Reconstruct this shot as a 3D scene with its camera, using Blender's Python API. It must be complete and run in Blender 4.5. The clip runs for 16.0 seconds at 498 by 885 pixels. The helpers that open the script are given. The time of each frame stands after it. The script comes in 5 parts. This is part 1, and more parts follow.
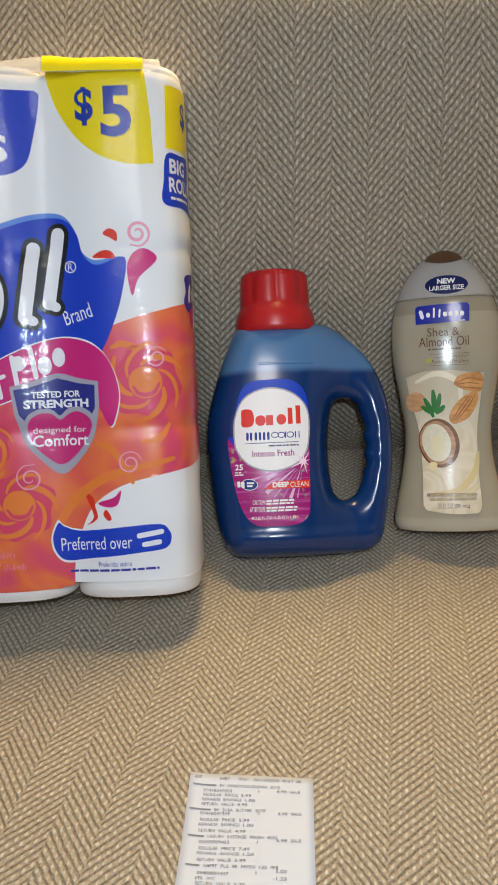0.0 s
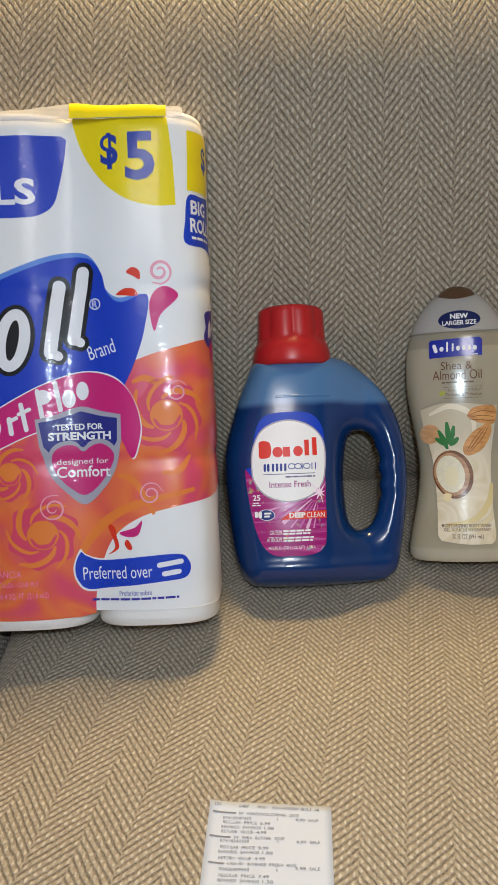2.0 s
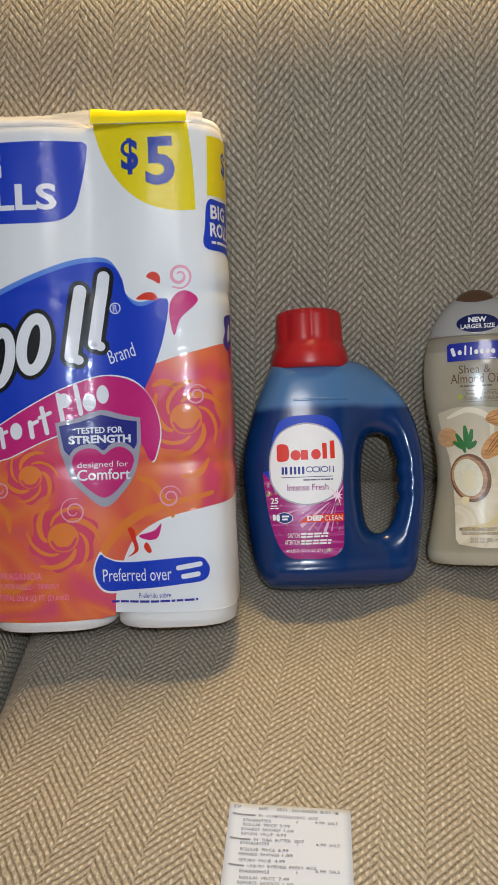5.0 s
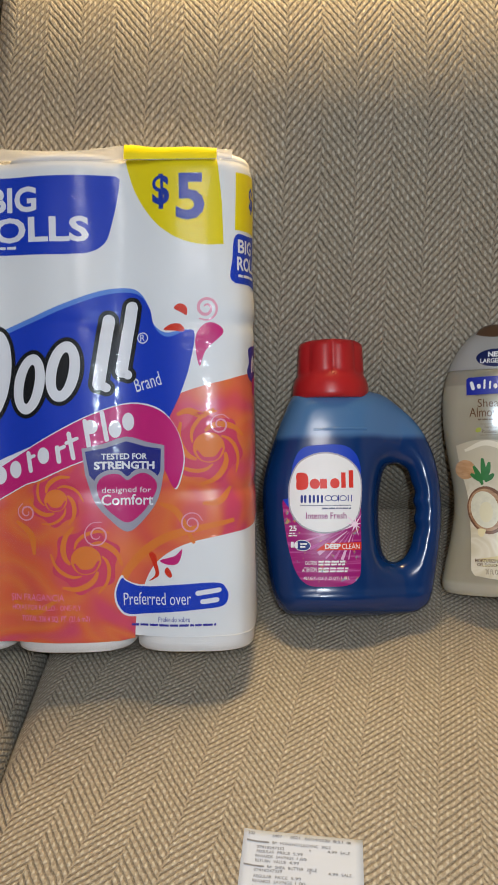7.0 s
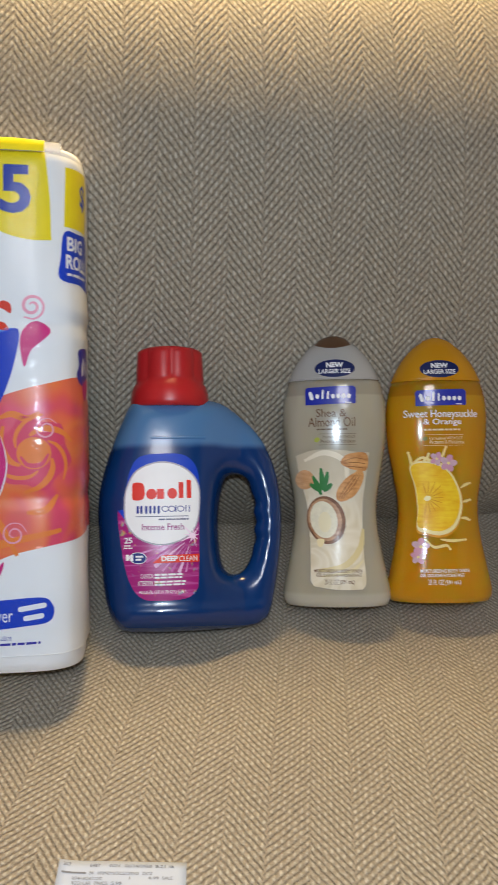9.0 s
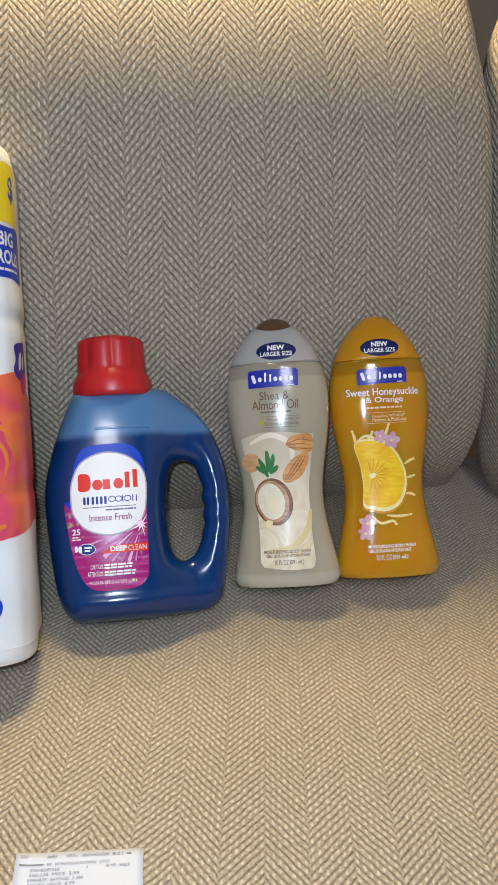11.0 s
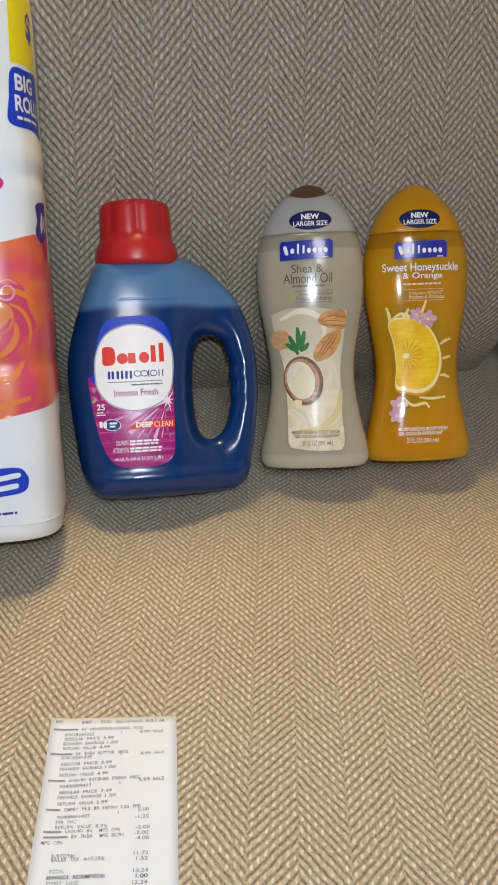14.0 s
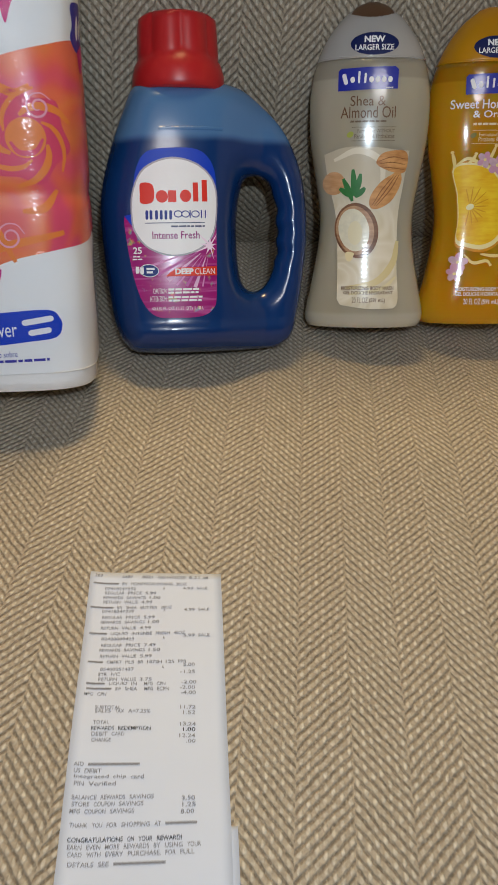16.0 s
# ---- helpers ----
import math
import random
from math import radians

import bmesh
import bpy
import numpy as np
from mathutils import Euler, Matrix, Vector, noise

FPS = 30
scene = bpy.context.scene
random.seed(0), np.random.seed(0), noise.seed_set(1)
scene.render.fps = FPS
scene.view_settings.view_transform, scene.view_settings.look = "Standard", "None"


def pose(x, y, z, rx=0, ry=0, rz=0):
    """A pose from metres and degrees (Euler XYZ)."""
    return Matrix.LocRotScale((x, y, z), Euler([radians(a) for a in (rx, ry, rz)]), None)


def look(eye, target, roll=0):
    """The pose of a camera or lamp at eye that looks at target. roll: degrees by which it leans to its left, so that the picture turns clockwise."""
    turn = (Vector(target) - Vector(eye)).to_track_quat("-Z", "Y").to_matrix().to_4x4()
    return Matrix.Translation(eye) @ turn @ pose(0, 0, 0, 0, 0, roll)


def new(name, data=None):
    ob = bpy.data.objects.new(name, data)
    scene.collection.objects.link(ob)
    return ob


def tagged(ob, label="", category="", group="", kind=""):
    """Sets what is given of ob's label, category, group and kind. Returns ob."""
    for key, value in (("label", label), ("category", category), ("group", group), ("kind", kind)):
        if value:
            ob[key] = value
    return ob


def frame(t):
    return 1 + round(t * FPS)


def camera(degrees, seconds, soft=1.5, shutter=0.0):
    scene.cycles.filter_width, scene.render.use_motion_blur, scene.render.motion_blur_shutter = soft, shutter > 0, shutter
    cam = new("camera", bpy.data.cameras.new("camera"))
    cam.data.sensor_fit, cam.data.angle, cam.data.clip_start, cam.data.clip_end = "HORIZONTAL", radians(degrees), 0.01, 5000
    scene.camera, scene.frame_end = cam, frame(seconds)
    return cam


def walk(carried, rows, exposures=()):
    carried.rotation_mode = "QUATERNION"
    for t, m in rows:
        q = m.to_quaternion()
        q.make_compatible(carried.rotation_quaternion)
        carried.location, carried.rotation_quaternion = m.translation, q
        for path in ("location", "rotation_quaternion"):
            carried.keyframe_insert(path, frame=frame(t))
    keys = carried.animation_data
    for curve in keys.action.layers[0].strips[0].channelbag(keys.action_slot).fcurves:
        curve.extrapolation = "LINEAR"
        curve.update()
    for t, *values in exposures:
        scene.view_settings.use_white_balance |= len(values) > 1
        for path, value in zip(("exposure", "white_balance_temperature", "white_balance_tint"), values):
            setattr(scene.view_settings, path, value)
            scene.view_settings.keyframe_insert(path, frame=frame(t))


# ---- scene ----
cam = camera(34.7, 16.0, shutter=0.5)
PATH = [
    (0, (0.022, 0.025, 0.4), (0.103, 1.802, -0.515), -1.1),
    (0.5, (0.013, 0.019, 0.413), (0.106, 1.797, -0.498), -0.4),
    (1, (0.013, 0.018, 0.411), (0.098, 1.818, -0.456), -0.4),
    (1.5, (0.015, 0.016, 0.411), (0.081, 1.821, -0.448), -0.8),
    (2, (0.017, 0.014, 0.409), (0.071, 1.823, -0.443), -1.4),
    (2.5, (0.019, 0.014, 0.41), (0.063, 1.821, -0.445), -1.7),
    (3, (0.023, 0.014, 0.408), (0.057, 1.824, -0.442), -2.1),
    (3.5, (0.018, 0.012, 0.41), (0.044, 1.824, -0.437), -1.8),
    (4, (0.017, 0.012, 0.413), (0.039, 1.82, -0.443), -1.8),
    (6.5, (0.003, 0.016, 0.414), (0.022, 1.829, -0.431), -1.0),
    (7, (0.006, 0.008, 0.431), (-0.003, 1.829, -0.396), -0.7),
    (7.5, (0.013, -0.002, 0.433), (0.003, 1.845, -0.336), -0.6),
    (8, (0.008, 0.005, 0.422), (0.027, 1.859, -0.328), -0.3),
    (8.5, (0.007, 0.022, 0.416), (0.146, 1.866, -0.346), 1.7),
    (9, (0.037, 0.016, 0.407), (0.345, 1.845, -0.342), 3.3),
    (9.5, (0.049, 0.008, 0.422), (0.392, 1.811, -0.372), 2.0),
    (9.7, (0.052, 0.015, 0.433), (0.447, 1.792, -0.397), 2.2),
    (11.8, (0.05, 0.012, 0.4), (0.457, 1.807, -0.382), 1.8),
    (12, (0.053, 0.015, 0.396), (0.522, 1.754, -0.473), 1.8),
    (12.5, (0.05, 0.035, 0.376), (0.493, 1.65, -0.717), 0.9),
    (13, (0.046, 0.037, 0.393), (0.465, 1.651, -0.712), 2.4),
    (13.5, (0.036, 0.033, 0.393), (0.434, 1.66, -0.699), 3.4),
    (14, (0.035, 0.033, 0.395), (0.408, 1.698, -0.649), 3.1),
    (14.5, (0.031, 0.041, 0.367), (0.397, 1.719, -0.658), 3.4),
    (14.8, (0.0352, 0.0572, 0.3466), (0.423, 1.708, -0.704), 3.6),
    (15, (0.038, 0.068, 0.333), (0.411, 1.682, -0.788), 3.7),
    (15.5, (0.025, 0.081, 0.333), (0.365, 1.606, -0.914), 4.4),
    (16, (0.0155, 0.0586, 0.355), (0.348, 1.555, -0.929), 5.0),
]
walk(cam, [(t, look(eye, target, roll)) for t, eye, target, roll in PATH],
     exposures=[(0, -0.20, 6500, 10), (4, -0.28, 6500, 10), (7.5, -0.32, 6500, 10), (9, -0.24, 6250, 10), (9.7, -0.10, 6020, 10), (12, 0.08, 6000, 10), (12.5, -0.02, 6020, 10), (13, -0.14, 6200, 10), (13.5, -0.14, 6400, 10),
                (14.5, -0.04, 6450, 10), (15, -0.12, 6450, 10), (16, -0.52, 6500, 10)])

# ---- world and lights ----
world = bpy.data.worlds.new("room_air")
scene.world = world
world.use_nodes = True
world.node_tree.nodes["Background"].inputs[0].default_value = (0.9, 0.95, 1.0, 1)
world.node_tree.nodes["Background"].inputs[1].default_value = 0.05


def area_lamp(name, place, target, size, watts, colour):
    data = bpy.data.lights.new(name, "AREA")
    data.shape, data.size, data.energy, data.color = "DISK", size, watts, colour
    ob = new(name, data)
    ob.matrix_world = look(place, target)
    return ob


SHADED_LAMP = area_lamp("shaded_lamp_light", (0.09, 0.885, 0.93), (0.10, 0.44, 0.0), 0.20, 12.3, (1.0, 0.73, 0.35))
ROOM_LAMP = area_lamp("room_lamp_light", (-0.05, -1.3, 1.8), (0.15, 0.6, 0.1), 0.6, 17, (0.97, 0.96, 0.97))
TORCH = area_lamp("phone_torch_light", (0.035, 0.012, 0.445), (0.20, 0.65, 0.12), 0.012, 2.3, (0.72, 0.87, 1.0))


# ---- materials ----
class Mat:
    """A node material with short ways to add nodes."""

    def __init__(self, name):
        self.m = bpy.data.materials.new(name)
        self.m.use_nodes = True
        self.t = self.m.node_tree
        self.b = self.t.nodes["Principled BSDF"]

    def node(self, kind, **values):
        n = self.t.nodes.new(kind)
        for k, v in values.items():
            setattr(n, k, v)
        return n

    def put(self, socket, value):
        if hasattr(value, "links"):
            self.t.links.new(value, socket)
        elif value is not None:
            socket.default_value = value

    def math(self, op, a, b=None, c=None):
        n = self.node("ShaderNodeMath", operation=op)
        for i, v in enumerate((a, b, c)):
            self.put(n.inputs[i], v)
        return n.outputs[0]

    def mix(self, f, a, b, mode="MIX"):
        n = self.node("ShaderNodeMix", data_type="RGBA", blend_type=mode)
        self.put(n.inputs[0], f)
        self.put(n.inputs[6], a)
        self.put(n.inputs[7], b)
        return n.outputs[2]

    def noise(self, scale, detail=3.0, vector=None, rough=0.5):
        n = self.node("ShaderNodeTexNoise")
        n.inputs["Scale"].default_value, n.inputs["Detail"].default_value, n.inputs["Roughness"].default_value = scale, detail, rough
        if vector is not None:
            self.put(n.inputs["Vector"], vector)
        return n.outputs["Fac"]

    def ramp(self, f, stops):
        n = self.node("ShaderNodeValToRGB")
        r = n.color_ramp
        while len(r.elements) < len(stops):
            r.elements.new(0.5)
        for e, (p, c) in zip(r.elements, stops):
            e.position, e.color = p, c
        self.put(n.inputs[0], f)
        return n.outputs[0]

    def coords(self, which="Object"):
        return self.node("ShaderNodeTexCoord").outputs[which]

    def bump(self, height, strength, distance):
        n = self.node("ShaderNodeBump")
        n.inputs["Strength"].default_value, n.inputs["Distance"].default_value = strength, distance
        self.put(n.inputs["Height"], height)
        self.put(self.b.inputs["Normal"], n.outputs[0])

    def set(self, **values):
        for k, v in values.items():
            self.put(self.b.inputs[k.replace("_", " ")], v)
        return self


def rgb(r, g, b):
    return (r, g, b, 1)


def hexa(text):
    """Linear colour from an sRGB hex text."""
    out = []
    for i in (0, 2, 4):
        c = int(text[i : i + 2], 16) / 255
        out.append(c / 12.92 if c < 0.04045 else ((c + 0.055) / 1.055) ** 2.4)
    return (*out, 1)


def fabric():
    m = Mat("herringbone_fabric")
    uv = m.node("ShaderNodeUVMap").outputs[0]
    wob = m.node("ShaderNodeTexNoise")
    wob.inputs["Scale"].default_value, wob.inputs["Detail"].default_value = 130, 4
    m.put(wob.inputs["Vector"], uv)
    shift = m.node("ShaderNodeVectorMath", operation="MULTIPLY_ADD")
    m.put(shift.inputs[0], wob.outputs["Color"])
    shift.inputs[1].default_value, shift.inputs[2].default_value = (0.0026, 0.0026, 0), (-0.0013, -0.0013, 0)
    add = m.node("ShaderNodeVectorMath", operation="ADD")
    m.put(add.inputs[0], uv)
    m.put(add.inputs[1], shift.outputs[0])
    xyz = m.node("ShaderNodeSeparateXYZ")
    m.put(xyz.inputs[0], add.outputs[0])
    u, v = xyz.outputs[0], xyz.outputs[1]
    W, P, Q, SLOPE = 0.0276, 0.0062, 0.0039, 1.12
    # zigzag: the rows climb in one column and fall in the next
    zig = m.math("PINGPONG", u, W)
    q = m.math("DIVIDE", zig, Q)
    mid = m.math("ADD", m.math("FLOOR", q), 0.5)
    column = m.math("FLOOR", m.math("DIVIDE", u, W))
    broken = m.math("MULTIPLY", column, 0.47)
    s = m.math("ADD", m.math("DIVIDE", m.math("MULTIPLY_ADD", mid, Q * SLOPE, v), P), broken)
    slant = m.math("FRACT", m.math("ADD", m.math("DIVIDE", m.math("MULTIPLY_ADD", zig, SLOPE, v), P), broken))
    row, along = m.math("FRACT", s), m.math("FRACT", q)
    cell = m.node("ShaderNodeCombineXYZ")
    m.put(cell.inputs[0], m.math("FLOOR", s))
    m.put(cell.inputs[1], m.math("FLOOR", q))
    m.put(cell.inputs[2], column)
    luck = m.node("ShaderNodeTexWhiteNoise")
    m.put(luck.inputs[0], cell.outputs[0])

    def spot(across, mid_a, wide, up, mid_r, tall):
        da = m.math("DIVIDE", m.math("SUBTRACT", across, mid_a), wide)
        dr = m.math("DIVIDE", m.math("SUBTRACT", up, mid_r), tall)
        d = m.math("SQRT", m.math("ADD", m.math("MULTIPLY", da, da), m.math("MULTIPLY", dr, dr)))
        n = m.node("ShaderNodeMapRange", interpolation_type="SMOOTHSTEP")
        m.put(n.inputs[0], d)
        n.inputs[1].default_value, n.inputs[2].default_value, n.inputs[3].default_value, n.inputs[4].default_value = 0.4, 1.1, 1.0, 0.0
        return n.outputs[0]

    # upright light stitches in slanting rows, a dark furrow between two rows
    some = m.math("MULTIPLY_ADD", luck.outputs[0], 0.6, 0.4)
    blip = m.math("MULTIPLY", spot(along, 0.5, 0.36, row, 0.34, 0.44), some)
    furrow = m.node("ShaderNodeMapRange", interpolation_type="SMOOTHSTEP")
    m.put(furrow.inputs[0], m.math("ABSOLUTE", m.math("SUBTRACT", slant, 0.72)))
    furrow.inputs[1].default_value, furrow.inputs[2].default_value, furrow.inputs[3].default_value, furrow.inputs[4].default_value = 0.06, 0.27, 1.0, 0.0
    stitch = spot(along, 0.55, 0.62, slant, 0.72, 0.34)
    dark = m.math("MULTIPLY", m.math("MULTIPLY_ADD", stitch, 0.45, 0.55), m.math("MULTIPLY", furrow.outputs[0], m.math("MULTIPLY_ADD", luck.outputs[0], -0.3, 1.0)))
    frayed = m.ramp(m.noise(600, 3, uv), [(0.34, rgb(0.4, 0.4, 0.4)), (0.54, rgb(1, 1, 1))])
    dark = m.math("MULTIPLY", dark, frayed)
    speck = m.noise(1100, 2, uv)
    fuzz = m.noise(420, 4, uv)
    patch = m.noise(9, 3, uv)
    base = m.mix(patch, hexa("a69986"), hexa("b5a996"))
    base = m.mix(m.math("MULTIPLY", blip, 0.72), base, hexa("ddd4c3"))
    base = m.mix(m.math("MULTIPLY", dark, 0.80), base, hexa("463c31"))
    base = m.mix(m.ramp(fuzz, [(0.32, rgb(1, 1, 1)), (0.62, rgb(0, 0, 0))]), base, m.mix(0.5, base, hexa("75685a")))
    m.set(Base_Color=base, Roughness=0.92)
    m.b.inputs["Sheen Weight"].default_value = 0.12
    m.b.inputs["Specular IOR Level"].default_value = 0.2
    h = m.math("SUBTRACT", m.math("MULTIPLY_ADD", blip, 0.7, m.math("MULTIPLY", speck, 0.3)), m.math("ADD", m.math("MULTIPLY", dark, 0.4), m.math("MULTIPLY", furrow.outputs[0], 0.6)))
    m.bump(h, 0.7, 0.0016)
    return m.m


def plain(name, colour, rough=0.5, metal=0.0, vary=0.08, scale=40.0, bump=0.0, **more):
    """A surface of one colour with slight mottling."""
    m = Mat(name)
    c = m.coords()
    n = m.noise(scale, 4, c)
    dark = tuple(v * (1 - vary) for v in colour[:3]) + (1,)
    m.set(Base_Color=m.mix(n, dark, colour), Roughness=m.math("MULTIPLY_ADD", m.noise(scale * 2.3, 3, c), 0.12, rough - 0.06), Metallic=metal, **more)
    if bump:
        m.bump(n, 0.4, bump)
    return m.m


def glaze(*materials):
    """A clear, slightly rippled gloss over the print or plastic of a blown bottle."""
    for mat in materials:
        nt = mat.node_tree
        b = next(n for n in nt.nodes if n.type == "BSDF_PRINCIPLED")
        c = nt.nodes.new("ShaderNodeTexCoord")
        mp = nt.nodes.new("ShaderNodeMapping")
        mp.inputs["Scale"].default_value = (12, 12, 420)
        n = nt.nodes.new("ShaderNodeTexNoise")
        n.inputs["Scale"].default_value, n.inputs["Detail"].default_value = 1.0, 1.0
        h = nt.nodes.new("ShaderNodeBump")
        h.inputs["Strength"].default_value, h.inputs["Distance"].default_value = 0.28, 0.00014
        nt.links.new(c.outputs["Object"], mp.inputs[0])
        nt.links.new(mp.outputs[0], n.inputs["Vector"])
        nt.links.new(n.outputs[0], h.inputs["Height"])
        nt.links.new(h.outputs[0], b.inputs["Coat Normal"])
        b.inputs["Coat Weight"].default_value, b.inputs["Coat Roughness"].default_value = 0.8, 0.12


FABRIC = fabric()
WALL_PAINT = plain("wall_paint", rgb(0.62, 0.56, 0.47), 0.8, scale=6, bump=0.001)
CEILING_PAINT = plain("ceiling_paint", rgb(0.75, 0.72, 0.67), 0.85, scale=6)
CARPET = plain("carpet", rgb(0.22, 0.18, 0.14), 0.95, vary=0.4, scale=200, bump=0.002)
WEBBING = plain("dark_lining", rgb(0.05, 0.045, 0.04), 0.9)


# ---- building helpers ----
def part(name, bm, material, parent, label="", smooth=True):
    me = bpy.data.meshes.new(name)
    bm.to_mesh(me)
    bm.free()
    if smooth:
        me.polygons.foreach_set("use_smooth", [True] * len(me.polygons))
    me.materials.append(material)
    ob = new(name, me)
    ob.parent = parent
    if label:
        tagged(ob, label)
    return ob


def thing(name, m, label, category, group=""):
    ob = new(name)
    ob.empty_display_size = 0.05
    ob.matrix_world = m
    return tagged(ob, label, category, group)


def box(bm, x0, x1, y0, y1, z0, z1):
    m = Matrix.LocRotScale(((x0 + x1) / 2, (y0 + y1) / 2, (z0 + z1) / 2), None, (x1 - x0, y1 - y0, z1 - z0))
    bmesh.ops.create_cube(bm, size=1, matrix=m)
    return bm


def setting(name, bm, material):
    me = bpy.data.meshes.new(name)
    bm.to_mesh(me)
    bm.free()
    me.materials.append(material)
    return tagged(new(name, me), kind="structure")


def spline(points, n):
    """Catmull-Rom through 2D points, n samples a stretch (open)."""
    p = [np.array(q, float) for q in points]
    p = [2 * p[0] - p[1]] + p + [2 * p[-1] - p[-2]]
    out = []
    for i in range(1, len(p) - 2):
        a, b, c, d = p[i - 1 : i + 3]
        for k in range(n):
            t = k / n
            out.append(0.5 * (2 * b + (c - a) * t + (2 * a - 5 * b + 4 * c - d) * t**2 + (3 * b - a - 3 * c + d) * t**3))
    out.append(p[-2])
    return np.array(out)


def closed(points, n):
    """Catmull-Rom loop through 2D points."""
    p = [np.array(q, float) for q in points]
    k = len(p)
    out = []
    for i in range(k):
        a, b, c, d = p[i - 1], p[i], p[(i + 1) % k], p[(i + 2) % k]
        for j in range(n):
            t = j / n
            out.append(0.5 * (2 * b + (c - a) * t + (2 * a - 5 * b + 4 * c - d) * t**2 + (3 * b - a - 3 * c + d) * t**3))
    return np.array(out)


def cushion(profile, x0, x1, radius, shape=None, n=6, lumps=0.003, seed=0.0, cloth=1.0, turn=0.0):
    """A stuffed cushion: a closed (y, z) profile swept along x, its two ends rounded. UVs are in metres on the cloth."""
    loop = closed(profile, n)
    k = len(loop)
    tangent = np.roll(loop, -1, 0) - np.roll(loop, 1, 0)
    tangent /= np.linalg.norm(tangent, axis=1)[:, None]
    area = 0.5 * np.sum(loop[:, 0] * np.roll(loop[:, 1], -1) - np.roll(loop[:, 0], -1) * loop[:, 1])
    inward = np.stack([-tangent[:, 1], tangent[:, 0]], 1) * (1 if area > 0 else -1)
    arc = np.r_[0, np.cumsum(np.linalg.norm(np.diff(np.r_[loop, loop[:1]], axis=0), axis=1))]
    ends = [radius * (1 - math.cos(a)) for a in np.linspace(0, math.pi / 2, 9)]
    xs = [x0 + e for e in ends] + list(np.linspace(x0 + radius, x1 - radius, 22)[1:-1]) + [x1 - e for e in reversed(ends)]
    bm = bmesh.new()
    layer = bm.loops.layers.uv.new("UVMap")
    rings = []
    for x in xs:
        d = min(x - x0, x1 - x) / radius
        inset = radius * (1 - math.sqrt(max(0.0, 1 - (1 - min(d, 1.0)) ** 2)))
        ring = []
        for p, w in zip(loop, inward):
            q = p + w * inset
            bulge = lumps * noise.noise(Vector((x * 5 + seed, q[0] * 5, q[1] * 5)))
            q = q - w * bulge
            v = (x, q[0], q[1])
            ring.append(bm.verts.new(shape(*v) if shape else v))
        rings.append(ring)
    across = [0.0]
    for a, b in zip(xs, xs[1:]):
        across.append(across[-1] + (b - a if radius <= a - x0 and b <= x1 - radius + 1e-6 else max(b - a, radius * 0.174)))
    for i in range(len(xs) - 1):
        for j in range(k):
            f = bm.faces.new((rings[i][j], rings[i + 1][j], rings[i + 1][(j + 1) % k], rings[i][(j + 1) % k]))
            for lp, uv in zip(f.loops, ((across[i], arc[j]), (across[i + 1], arc[j]), (across[i + 1], arc[j + 1]), (across[i], arc[j + 1]))):
                lp[layer].uv = ((uv[0] - turn * uv[1]) / cloth, (uv[1] + turn * uv[0]) / cloth)
    for ring in (rings[0], rings[-1]):
        f = bm.faces.new(ring)
        for lp in f.loops:
            lp[layer].uv = (lp.vert.co.y, lp.vert.co.z)
    bmesh.ops.recalc_face_normals(bm, faces=bm.faces)
    return bm


# ---- the room ----
setting("floor", box(bmesh.new(), -2.6, 2.6, -2.4, 3.0, -0.53, -0.43), CARPET)
setting("ceiling", box(bmesh.new(), -2.6, 2.6, -2.4, 3.0, 2.0, 2.1), CEILING_PAINT)
setting("wall_north", box(bmesh.new(), -2.6, 2.6, 2.9, 3.0, -0.43, 2.0), WALL_PAINT)
setting("wall_south", box(bmesh.new(), -2.6, 2.6, -2.4, -2.3, -0.43, 2.0), WALL_PAINT)
setting("wall_west", box(bmesh.new(), -2.7, -2.6, -2.4, 3.0, -0.43, 2.0), WALL_PAINT)
setting("wall_east", box(bmesh.new(), 2.6, 2.7, -2.4, 3.0, -0.43, 2.0), WALL_PAINT)

# ---- the sofa ----
sofa = thing("sofa", pose(0.13, 0.5, -0.43), "beige and brown herringbone fabric sofa with plump loose cushions", "sofa")
AT_SOFA = Matrix.Translation((-0.13, -0.5, 0.43))


def sofa_part(name, bm, material, label=""):
    bmesh.ops.transform(bm, matrix=AT_SOFA, verts=bm.verts)
    return part(name, bm, material, sofa, label)


SEAT = [(0.10, -0.02), (0.16, -0.002), (0.30, 0.0), (0.45, -0.003), (0.60, -0.008), (0.74, 0.0), (0.83, 0.006), (0.90, -0.02), (0.92, -0.08),
        (0.90, -0.14), (0.70, -0.16), (0.40, -0.16), (0.14, -0.15), (0.085, -0.08)]
BACK = [(0.79, -0.004), (0.755, 0.022), (0.729, 0.070), (0.713, 0.135), (0.703, 0.20), (0.699, 0.28), (0.700, 0.345), (0.704, 0.395), (0.714, 0.430),
        (0.732, 0.466), (0.757, 0.500), (0.790, 0.527), (0.83, 0.540), (0.89, 0.525), (0.93, 0.44), (0.93, 0.25), (0.92, 0.08), (0.87, 0.012)]


def back_shape(x, y, z):
    t = max(0.0, z - 0.10)
    f = 1 - 0.42 * min(t, 0.36)
    return (0.10 + (x - 0.10) * f, y + 0.10 * (x - 0.13) ** 2, z)


def left_shape(x, y, z):
    return (x + 0.40 * 0.36 * min(max(0.0, z - 0.10), 0.36) * (x + 0.86) / 0.6, y, z)


